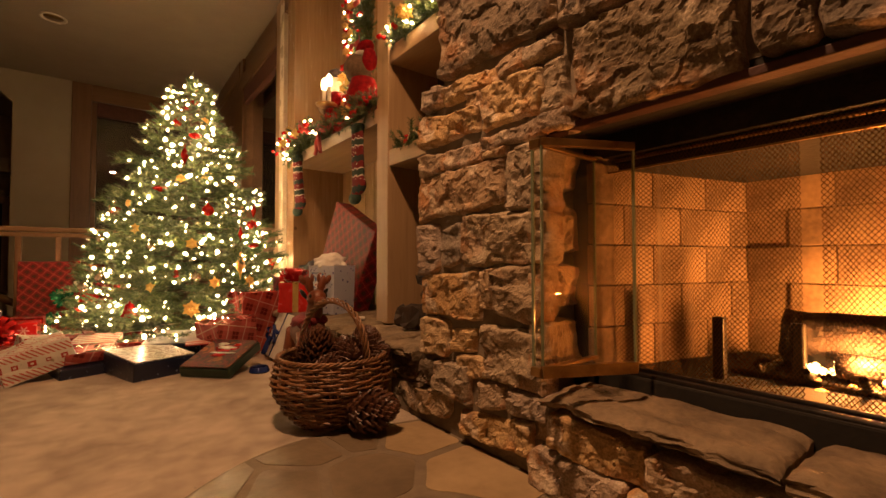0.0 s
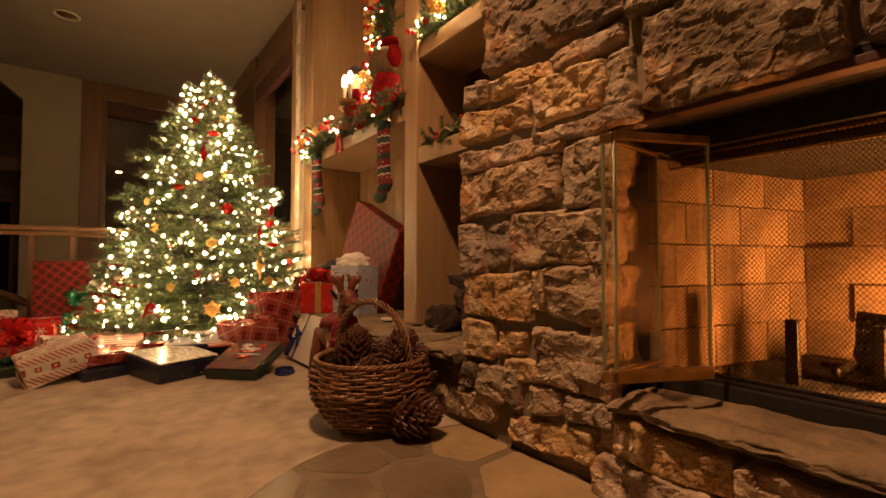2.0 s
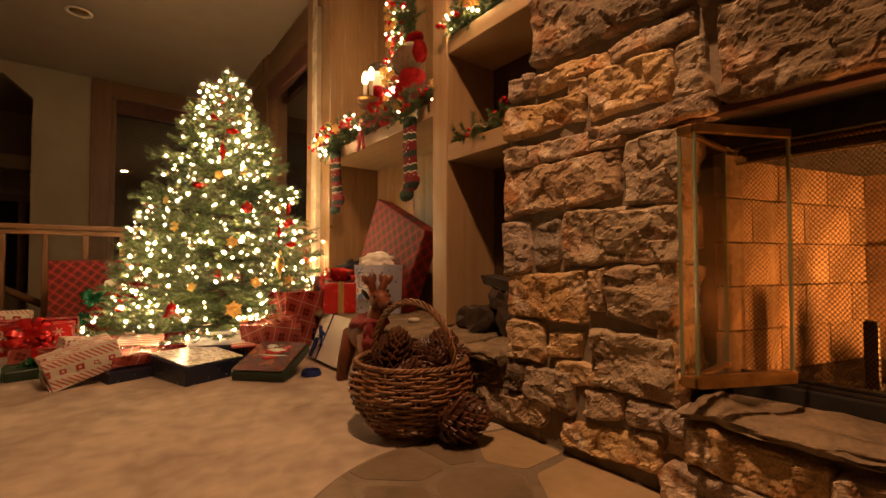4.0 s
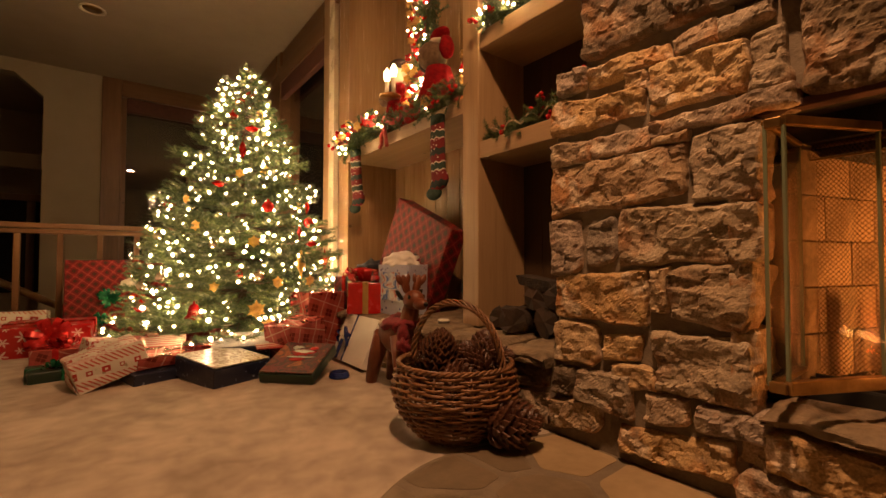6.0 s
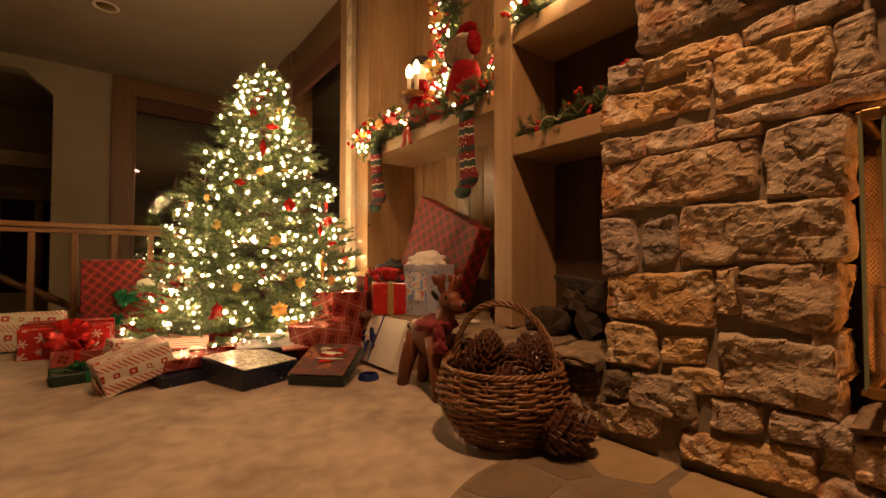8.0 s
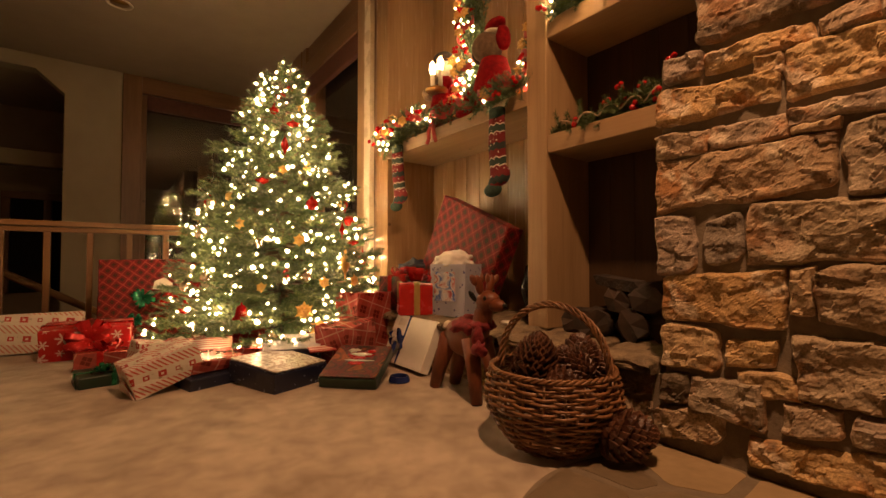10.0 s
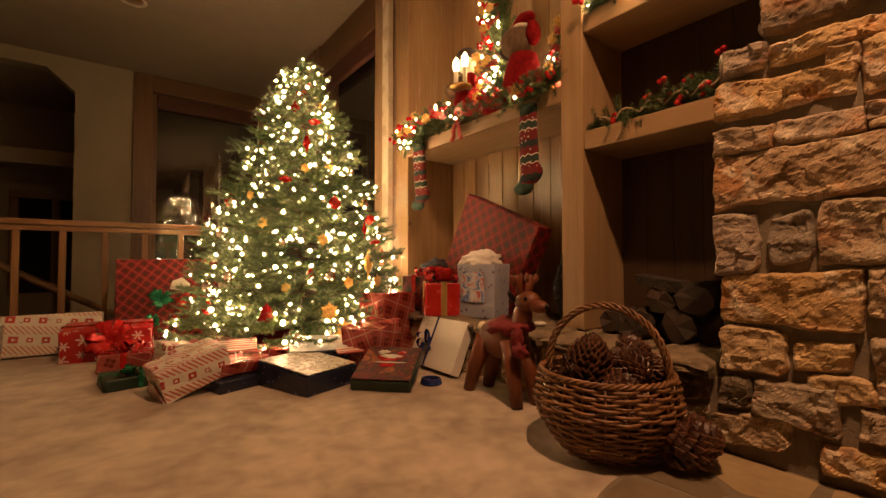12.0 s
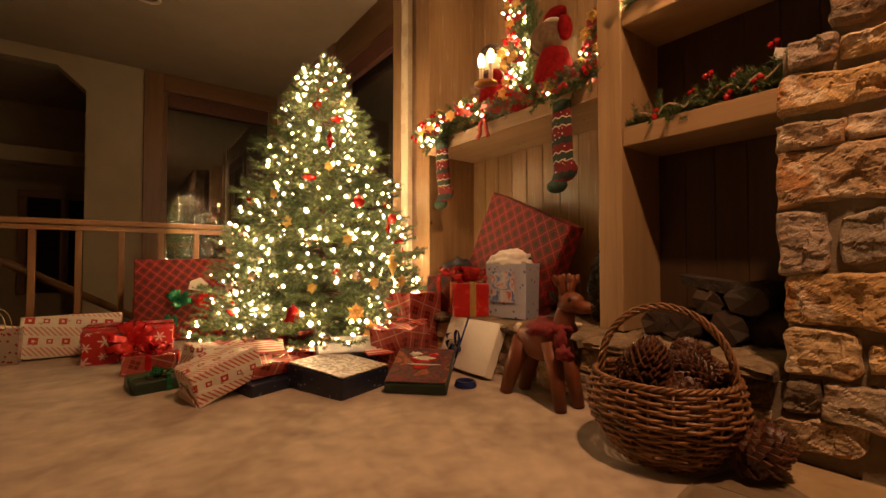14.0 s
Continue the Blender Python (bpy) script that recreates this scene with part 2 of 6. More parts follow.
M_WOODY = wood("honey_pine_board", (0.26, 0.160, 0.080), (0.39, 0.26, 0.140), 1)
M_WOODX = wood("pine_rail", (0.17, 0.085, 0.038), (0.29, 0.16, 0.075), 0)
M_RAILZ = wood("pine_baluster", (0.17, 0.085, 0.038), (0.29, 0.16, 0.075), 2)
M_BOARDZ = wood("varnished_pine_board", (0.23, 0.135, 0.066), (0.35, 0.225, 0.115), 2, 0.22)
M_TRIMZ = wood("brown_casing_upright", (0.12, 0.060, 0.028), (0.20, 0.108, 0.052), 2)
# pine with the right niche's shade put into its colour
M_NICHE = wood("shade_darkened_back_board", (0.038, 0.021, 0.011), (0.070, 0.040, 0.021), 2)
M_TRIMX = wood("brown_casing", (0.12, 0.060, 0.028), (0.20, 0.108, 0.052), 0)
M_TRIMY = wood("brown_casing_long", (0.12, 0.060, 0.028), (0.20, 0.108, 0.052), 1)
M_BLIND = mottled("dark_red_blind", (0.07, 0.025, 0.018), (0.11, 0.04, 0.03), 20, 0.7, 0.2, 80)
M_WHITE_TRIM = mottled("cream_trim", (0.60, 0.52, 0.40), (0.68, 0.60, 0.46), 6, 0.28, 0.06, 60)
M_PANE = glass("window_glass", (0.96, 0.97, 0.97), 0.004, 2.1)
M_DOORGLASS = glass("fire_door_glass", (0.985, 0.965, 0.93), 0.012, 1.5)
M_GLASSEDGE = Graph("green_glass_edge", 0.15).base((0.16, 0.19, 0.12))
M_IRON = mottled("black_iron", (0.012, 0.011, 0.010), (0.03, 0.026, 0.022), 30, 0.5, 0.3, 120, 0.6)
M_BRASS = mottled("aged_brass", (0.20, 0.11, 0.036), (0.40, 0.24, 0.09), 14, 0.32, 0.15, 90, 0.9)
M_BRONZE = mottled("bronze_chain_mesh", (0.05, 0.026, 0.011), (0.13, 0.07, 0.028), 40, 0.45, 0.1, 200, 0.8)
M_RUST = mottled("rusted_lintel", (0.03, 0.010, 0.007), (0.075, 0.022, 0.012), 15, 0.7, 0.4, 80, 0.2)
M_FIREBRICK = mottled("sooty_firebrick", (0.085, 0.056, 0.034), (0.36, 0.25, 0.15), 4, 0.9, 0.4, 60)
M_SOOT = mottled("soot_black", (0.008, 0.007, 0.006), (0.02, 0.017, 0.014), 12, 0.95, 0.4, 60)
M_CHAR = mottled("charred_log", (0.012, 0.009, 0.007), (0.05, 0.032, 0.022), 25, 0.95, 0.9, 60, distance=0.01)
M_BARK = mottled("firewood_bark", (0.008, 0.005, 0.0035), (0.042, 0.025, 0.015), 30, 0.95, 1.0, 70, distance=0.01, stretch=(0.3, 1, 1))
M_CUT = mottled("cut_firewood", (0.010, 0.006, 0.004), (0.045, 0.023, 0.012), 12, 0.85, 0.4, 60)
M_EMBER = glow("embers", (1.0, 0.25, 0.04), 6.0)
M_FLAME = glow("flame", (1.0, 0.55, 0.17), 9.0)
M_WICKER = mottled("brown_wicker", (0.085, 0.034, 0.013), (0.30, 0.145, 0.062), 26, 0.42, 0.35, 110, stretch=(1, 1, 2))
M_CONE = mottled("pine_cone_scale", (0.024, 0.008, 0.005), (0.080, 0.028, 0.013), 28, 0.42, 0.5, 120)
M_CONE_TIP = mottled("pine_cone_tip", (0.055, 0.020, 0.010), (0.13, 0.052, 0.024), 28, 0.42, 0.4, 120)


# ---- mesh helpers ----
def finish(name, bm, materials, uv=True):
    me = bpy.data.meshes.new(name)
    if uv:
        layer = bm.loops.layers.uv.verify()
        for f in bm.faces:
            n = f.normal
            k = max(range(3), key=lambda i: abs(n[i]))
            a, b = ((1, 2), (0, 2), (0, 1))[k]
            for lp in f.loops:
                lp[layer].uv = (lp.vert.co[a], lp.vert.co[b])
    bm.to_mesh(me)
    bm.free()
    for m in materials if isinstance(materials, (list, tuple)) else (materials,):
        me.materials.append(m)
    return me


def part(name, bm, materials, parent, label="", smooth=False, m=None):
    """Links a bmesh as one mesh object under a thing or under a part."""
    bm.normal_update()
    if smooth:
        for f in bm.faces:
            f.smooth = True
    ob = new(name, finish(name, bm, materials))
    ob.parent = parent
    if m:
        ob.matrix_basis = m
    return tagged(ob, label)


def thing(name, m, label, category, group="", kind=""):
    ob = new(name)
    ob.empty_display_size = 0.1
    ob.matrix_basis = m
    return tagged(ob, label, category, group, kind)


def solid(name, bm, materials, label, category, m=None, group="", kind="", smooth=False):
    """A thing or a piece of the setting that is one mesh."""
    ob = part(name, bm, materials, None, label, smooth, m)
    return tagged(ob, "", category, group, kind)


def box(bm, lo, hi, bevel=0.0, mi=0):
    """A box from corner to corner, with softened edges."""
    c, s = (Vector(lo) + Vector(hi)) / 2, Vector(hi) - Vector(lo)
    made = bmesh.ops.create_cube(bm, size=1, matrix=Matrix.Translation(c) @ Matrix.Diagonal((*s, 1)))
    faces = {f for v in made["verts"] for f in v.link_faces}
    if bevel:
        edges = list({e for v in made["verts"] for e in v.link_edges})
        more = bmesh.ops.bevel(bm, geom=edges, offset=bevel, segments=2, profile=0.5, affect="EDGES", clamp_overlap=True)
        faces = {f for f in faces if f.is_valid} | set(more["faces"])
    for f in faces:
        f.material_index = mi
    return bm


def boxed(lo, hi, bevel=0.004):
    return box(bmesh.new(), lo, hi, bevel)


def prism(bm, ring, axis, a, b, mi=0):
    """A polygon in the plane across an axis, drawn out from a to b."""
    def place(p, d):
        return [(d, p[0], p[1]), (p[0], d, p[1]), (p[0], p[1], d)][axis]
    lo = [bm.verts.new(place(p, a)) for p in ring]
    hi = [bm.verts.new(place(p, b)) for p in ring]
    n = len(ring)
    faces = [bm.faces.new(lo), bm.faces.new(hi)] + [bm.faces.new((lo[i], lo[(i + 1) % n], hi[(i + 1) % n], hi[i])) for i in range(n)]
    bmesh.ops.recalc_face_normals(bm, faces=faces)
    for f in faces:
        f.material_index = mi
    return faces


def tube(bm, pts, radius, sides=6, mi=0, closed=False, taper=None):
    """A round rod through points."""
    pts = [Vector(p) for p in pts]
    n = len(pts)
    rings = []
    side = None
    for i, p in enumerate(pts):
        d = (pts[(i + 1) % n] - pts[i - 1]) if closed else (pts[min(i + 1, n - 1)] - pts[max(i - 1, 0)])
        d = d.normalized() if d.length > 1e-9 else Vector((0, 0, 1))
        side = (side - d * side.dot(d)) if side else d.orthogonal()
        side.normalize()
        up = d.cross(side)
        r = radius * (taper(i / max(1, n - 1)) if taper else 1)
        rings.append([bm.verts.new(p + r * (math.cos(a) * side + math.sin(a) * up)) for a in (2 * math.pi * k / sides for k in range(sides))])
    pairs = list(zip(rings, rings[1:])) + ([(rings[-1], rings[0])] if closed else [])
    for r0, r1 in pairs:
        for k in range(sides):
            f = bm.faces.new((r0[k], r0[(k + 1) % sides], r1[(k + 1) % sides], r1[k]))
            f.smooth, f.material_index = True, mi
    if not closed:
        for r in (rings[0][::-1], rings[-1]):
            bm.faces.new(r).material_index = mi
    return bm


def lathe(bm, profile, sides=16, m=None, mi=0, squash=1.0):
    """Turns a profile of (radius, height) round z."""
    m = m or Matrix()
    rings = [[bm.verts.new(m @ Vector((r * math.cos(a), squash * r * math.sin(a), z))) for a in (2 * math.pi * k / sides for k in range(sides))] for r, z in profile]
    for r0, r1 in zip(rings, rings[1:]):
        for k in range(sides):
            f = bm.faces.new((r0[k], r0[(k + 1) % sides], r1[(k + 1) % sides], r1[k]))
            f.smooth, f.material_index = True, mi
    for r in (rings[0][::-1], rings[-1]):
        bm.faces.new(r).material_index = mi
    return bm


def blob(bm, centre, radii, mi=0, rough=0.0, turn=None, sub=3):
    """A rounded, slightly uneven lump."""
    m = Matrix.Translation(centre) @ (turn or Matrix()) @ Matrix.Diagonal((*radii, 1))
    made = bmesh.ops.create_icosphere(bm, subdivisions=sub, radius=1)
    for v in made["verts"]:
        v.co *= 1 + rough * noise.noise(v.co * 2.3 + Vector(centre) * 7)
        v.co = m @ v.co
    for f in {f for v in made["verts"] for f in v.link_faces}:
        f.smooth, f.material_index = True, mi
    return bm


def setting(name, lo, hi, material, label, bevel=0.0):
    return solid(name, boxed(lo, hi, bevel), material, label, name.split("_")[0], kind="structure")


# ---- the large structure ----
CEIL = 3.0
setting("floor", (-4, -3, -0.15), (1.75, 5.42, 0), M_CARPET, "beige carpeted floor with mottled worn pile")
setting("floor_lower", (-4, 5.42, -1.55), (1.75, 10, -1.4), M_CARPET, "carpeted lower floor below the stairs")
setting("wall_stairwell", (-4, 5.40, -1.4), (1.75, 5.42, -0.15), M_WALL, "painted wall under the landing edge")
setting("ceiling", (-4.2, -3.2, CEIL), (1.9, 10.2, CEIL + 0.15), M_CEIL, "cream painted ceiling above the living room")
setting("wall_south", (-4.2, -3.2, -0.15), (1.9, -3, CEIL), M_WALL, "plain beige wall at the end of the room")
setting("wall_west", (-4.2, -3, -1.55), (-4, 10, CEIL), M_WALL, "plain beige wall along the room")
setting("wall_far", (-4, 10, -1.55), (1.9, 10.2, CEIL), M_WALL, "dim beige wall of the far room")

# the window wall behind the tree
wn = bmesh.new()
box(wn, (-0.98, 7.5, -1.4), (-0.42, 7.7, CEIL))
box(wn, (-0.42, 7.5, -1.4), (1.4, 7.7, 0.45))
box(wn, (-0.42, 7.5, 2.79), (1.4, 7.7, CEIL))
box(wn, (1.12, 7.5, 0.45), (1.4, 7.7, 2.79))
box(wn, (-0.42, 7.5, 0.45), (-0.22, 7.7, 2.79))
prism(wn, [(-4, CEIL), (-4, 2.86), (-1.24, 2.84), (-0.98, 2.60), (-0.98, CEIL)], 1, 7.5, 7.7)
solid("wall_north", wn, M_WALL, "beige wall with a wide window and a chamfered opening", "wall", kind="structure")
wf = thing("window_1", pose(0, 0, 0), "wide dark window with brown wood casing", "window", kind="structure")
part("casing", boxed((-0.42, 7.46, -1.4), (-0.215, 7.52, 2.99), 0.006), M_TRIMZ, wf)
part("casing", boxed((-0.215, 7.455, 2.77), (1.2, 7.52, 2.99), 0.006), M_TRIMX, wf)
part("casing", boxed((1.08, 7.46, -1.4), (1.2, 7.52, 2.77), 0.006), M_TRIMZ, wf)
part("window_sill", boxed((-0.215, 7.42, 0.40), (1.08, 7.53, 0.45), 0.006), M_TRIMX, wf)
part("window_frame", boxed((-0.215, 7.53, 0.45), (-0.16, 7.62, 2.77), 0.005), M_TRIMZ, wf, "dark frame")
part("blind", boxed((-0.16, 7.50, 2.58), (1.08, 7.56, 2.77), 0.01), M_BLIND, wf, "rolled dark red blind")
part("pane", boxed((-0.16, 7.575, 0.45), (1.1, 7.581, 2.77), 0), M_PANE, wf, "dark reflecting glass").visible_shadow = False

setting("backdrop_night", (-0.8, 7.85, -1.4), (1.6, 7.87, CEIL), M_SOOT, "black night beyond the window")
setting("backdrop_night_side", (1.60, 3.9, 0.3), (1.62, 6.0, CEIL), M_SOOT, "black night beyond the side window")

# the side wall with a window, in line with the shelves
we = bmesh.new()
box(we, (1.24, 3.73, -1.4), (1.44, 4.12, CEIL))
box(we, (1.24, 4.12, -1.4), (1.44, 5.42, 0.95))
box(we, (1.24, 4.12, 2.63), (1.44, 5.42, CEIL))
box(we, (1.24, 5.42, -1.4), (1.44, 7.5, CEIL))
solid("wall_east", we, M_TRIMY, "brown wood-clad wall beside the tree with a window", "wall", kind="structure")
ww = thing("window_2", pose(0, 0, 0), "dark side window in brown wood casing", "window", kind="structure")
part("casing", boxed((1.21, 3.99, 0), (1.262, 4.12, 2.99), 0.006), M_WOODZ, ww)
part("casing", boxed((1.21, 5.42, 0), (1.262, 5.55, 2.99), 0.006), M_TRIMZ, ww)
part("casing", boxed((1.205, 4.12, 2.63), (1.262, 5.42, 2.80), 0.006), M_TRIMY, ww)
part("window_sill", boxed((1.18, 4.12, 0.91), (1.30, 5.42, 0.95), 0.006), M_TRIMY, ww)
part("window_frame", boxed((1.27, 4.12, 0.95), (1.33, 4.17, 2.63), 0.005), M_WOODZ, ww)
part("blind", boxed((1.22, 4.14, 2.44), (1.28, 5.42, 2.63), 0.012), M_BLIND, ww, "rolled dark red blind")
part("pane", boxed((1.325, 4.16, 0.95), (1.331, 5.43, 2.63), 0), M_PANE, ww, "dark reflecting glass").visible_shadow = False
solid("trim", boxed((1.195, 3.86, 0), (1.242, 3.965, 2.99), 0.006), M_WHITE_TRIM, "cream painted upright trim by the window", "trim", kind="structure")
solid("trim", boxed((1.20, 5.55, 2.80), (1.242, 7.46, 2.99), 0.006), M_TRIMY, "brown wood trim below the ceiling", "trim", kind="structure")
solid("trim", boxed((1.20, 3.73, 2.81), (1.242, 3.98, 2.99), 0.006), M_TRIMY, "brown wood trim below the ceiling", "trim", kind="structure")

# outer shell behind shelves and chimney
setting("wall_outer", (1.75, -3.2, -0.15), (1.9, 3.73, CEIL), M_WALL, "plain wall behind shelves and chimney")

# far room beyond the opening
solid("beam", boxed((-4, 8.9, 1.92), (-0.9, 9.15, 2.13), 0.01), M_WALL, "pale boxed beam in the dim far room", "beam", kind="structure")
fw = thing("window_3", pose(0, 0, 0), "dark window in the far room", "window", kind="structure")
for x in (-1.86, -1.38, -0.92):
    part("window_frame", boxed((x, 9.9, 0.1), (x + 0.1, 10.0, 1.62), 0.006), M_TRIMZ, fw)
part("window_frame", boxed((-1.86, 9.89, 1.55), (-0.82, 9.99, 1.66), 0.006), M_TRIMX, fw)
part("pane", boxed((-1.8, 9.965, 0.1), (-0.9, 9.97, 1.6), 0), M_SOOT, fw, "black night glass")

# landing rail
rail = thing("landing_railing", pose(0, 5.3, 0), "honey pine railing at the edge of the landing", "railing")
part("top_rail", boxed((-3.9, -0.045, 0.868), (1.2, 0.045, 0.912), 0.008), M_WOODX, rail)
part("top_rail", boxed((-3.9, -0.02, 0.825), (1.2, 0.02, 0.862), 0.004), M_WOODX, rail)
part("bottom_rail", boxed((-3.9, -0.025, 0.05), (1.2, 0.025, 0.09), 0.004), M_WOODX, rail)
for i in range(20):
    x = 0.96 - 0.2655 * i
    part("baluster", boxed((x - 0.021, -0.021, 0.09), (x + 0.021, 0.021, 0.825), 0.004), M_RAILZ, rail)
hr = bmesh.new()
tube(hr, [(-3.2, 6.2, 1.62), (-0.1, 6.2, -0.21)], 0.035, 10)
handrail = solid("stair_handrail", hr, M_TRIMX, "sloping brown wooden stair handrail in shade", "handrail")
st = thing("staircase", pose(0, 0, 0), "carpeted stairs going down behind the railing", "staircase", kind="structure")
for i in range(8):
    part("step", boxed((-2.6 + 0.27 * i, 5.45, -1.4), (-2.6 + 0.27 * (i + 1), 6.25, -0.1 - 0.18 * i), 0.01), M_CARPET, st)

# ---- built-in shelves ----
sh = thing("built_in_shelves", pose(0, 0, 0), "honey pine built-in shelves beside the stone chimney", "shelves")
part("divider", boxed((1.17, 2.0, 0.27), (1.62, 2.122, 2.99), 0.005), M_WOODZ, sh)
part("side_panel", boxed((1.19, 3.55, 0.27), (1.66, 3.73, 2.99), 0.005), M_BOARDZ, sh)
part("plinth_end", boxed((1.20, 3.55, 0.0), (1.66, 3.73, 0.268), 0.004), M_WOODZ, sh)
part("shelf", boxed((1.175, 2.124, 1.372), (1.62, 3.548, 1.455), 0.005), M_WOODY, sh)
part("shelf", boxed((1.175, 1.362, 1.108), (1.50, 1.998, 1.195), 0.005), M_WOODY, sh)
part("shelf", boxed((1.175, 1.23, 1.662), (1.50, 1.998, 1.75), 0.005), M_WOODY, sh)
for i in range(10):
    y = 2.13 + i * 0.142
    part("back_board", boxed((1.62, y, 0.27), (1.64, y + 0.138, 2.99), 0.003), M_BOARDZ, sh)
# right niche boards and end panels, darkened in colour for the shade inside
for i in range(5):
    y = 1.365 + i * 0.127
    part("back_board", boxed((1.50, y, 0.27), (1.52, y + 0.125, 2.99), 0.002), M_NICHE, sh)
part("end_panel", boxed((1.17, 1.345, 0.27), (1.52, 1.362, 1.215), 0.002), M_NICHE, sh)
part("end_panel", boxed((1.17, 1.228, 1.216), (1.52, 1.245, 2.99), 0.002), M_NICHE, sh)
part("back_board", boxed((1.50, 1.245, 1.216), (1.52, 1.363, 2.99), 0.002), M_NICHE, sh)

# ---- stone chimney ----
chim = thing("stone_fireplace", pose(0, 0, 0), "rough field-stone fireplace with a raised hearth", "fireplace", kind="structure")
core = bmesh.new()
box(core, (0.950, 0.80, 0), (1.75, 1.342, 1.215))
box(core, (0.950, 0.80, 1.215), (1.75, 1.225, CEIL))
box(core, (0.965, -3, 0.985), (1.75, 0.80, CEIL))
box(core, (0.965, -3, 0), (1.75, -0.62, 0.985))
part("mortar_core", core, M_MORTAR, chim, "grey-brown mortar")
hearth = bmesh.new()
box(hearth, (0.95, -0.62, 0), (1.75, 0.80, 0.225))
box(hearth, (0.955, 1.342, 0), (1.75, 3.55, 0.225))
part("hearth_core", hearth, M_MORTAR, chim, "mortar bed")
part("lintel", boxed((0.948, -0.62, 0.944), (0.992, 0.80, 0.964), 0.003), M_RUST, chim, "rusty red steel lintel")
part("soffit", boxed((0.966, -0.62, 0.966), (1.14, 0.80, 0.984), 0), M_SOOT, chim, "sooty soffit")

# firebox
fb = thing("firebox", pose(0, 0, 0), "firebrick firebox with black steel surround", "firebox")
part("surround", boxed((1.14, -0.62, 0.90), (1.17, 0.78, 0.985), 0.003), M_IRON, fb)
part("surround", boxed((1.098, 0.722, 0.24), (1.113, 0.79, 0.90), 0.003), M_IRON, fb)
part("smoke_hood", boxed((1.185, -0.62, 0.868), (1.74, 0.70, 0.984), 0.0), M_SOOT, fb)
part("sill", boxed((1.086, -0.62, 0.226), (1.20, 0.705, 0.302), 0.006), M_SOOT, fb)
tr = bmesh.new()
tube(tr, [(1.10, -0.6, 0.303), (1.10, 0.70, 0.303)], 0.009, 8)
tube(tr, [(1.15, -0.6, 0.305), (1.15, 0.70, 0.305)], 0.007, 8)
part("door_track", tr, M_IRON, fb)
part("fire_floor", boxed((1.20, -0.62, 0.226), (1.74, 0.70, 0.290), 0), M_SOOT, fb)
bk = bmesh.new()
box(bk, (1.733, -0.6, 0.27), (1.748, 0.56, 0.905))
prism(bk, [(1.116, 0.722), (1.745, 0.549), (1.745, 0.62), (1.116, 0.79)], 2, 0.27, 0.905)
part("brick_bed", bk, M_FIREBRICK, fb)

# recessed downlight, switched off
dn = thing("recessed_downlight", pose(-0.47, 5.66, CEIL), "round recessed ceiling downlight, switched off", "downlight")
b = bmesh.new()
lathe(b, [(0.105, -0.001), (0.108, -0.008), (0.092, -0.012), (0.080, -0.004), (0.078, -0.001)], 28)
part("trim_ring", b, M_WHITE_TRIM, dn, "cream trim ring")
b = bmesh.new()
lathe(b, [(0.0, -0.003), (0.077, -0.003), (0.077, -0.001), (0.0, -0.001)], 24)
part("reflector", b, M_BRASS, dn, "dim reflector")

# mesh curtain: rows of bent wire that hang in soft folds
def curtain(y0, y1, z0, z1, phase, x=1.168, depth=1.0):
    bm = bmesh.new()
    step, pitch, wire = 0.0046, 0.0062, 0.0012
    n = int((y0 - y1) / step)
    rows = int((z1 - z0) / pitch)

    def place(i, z):
        y = y0 - i * step
        gather = depth * (0.5 + 0.9 * math.exp(-((y - 0.60) / 0.05) ** 2))
        fold = 0.020 * math.sin(2 * math.pi * y / 0.071 + phase) + 0.007 * math.sin(2 * math.pi * y / 0.157)
        return Vector((x + gather * fold * (0.55 + 0.45 * (z1 - z) / (z1 - z0)), y, z))
    for r in range(rows):
        z = z0 + r * pitch
        prev = None
        for i in range(n + 1):
            p = place(i, z + (0.0031 if (i + r) % 2 else -0.0031))
            cur = (bm.verts.new(p + Vector((0, 0, wire))), bm.verts.new(p - Vector((0, 0, wire))))
            if prev:
                bm.faces.new((prev[0], prev[1], cur[1], cur[0]))
            prev = cur
    return bm


ms = thing("mesh_curtain", pose(0, 0, 0), "bronze chain mesh spark curtain on a rod", "spark curtain")
part("mesh", curtain(0.695, 0.258, 0.30, 0.885, 0.4), M_BRONZE, ms)
part("mesh", curtain(0.231, -0.55, 0.30, 0.885, 2.1), M_BRONZE, ms)
rd = bmesh.new()
tube(rd, [(1.168, -0.6, 0.892), (1.168, 0.70, 0.892)], 0.006, 8)
part("rod", rd, M_BRASS, ms)
va = curtain(0.70, -0.6, 0.862, 0.915, 0.0, 1.148, 0.0)
tagged(part("valance", va, M_BRONZE, ms), kind="stuff")
part("valance_bar", boxed((1.144, -0.6, 0.853), (1.150, 0.70, 0.858), 0.001), M_BRASS, ms)

# bifold glass door, folded open before the jamb
door = thing("glass_fire_door", pose(0, 0, 0), "bifold glass fireplace door folded open, brass rails", "fireplace door")


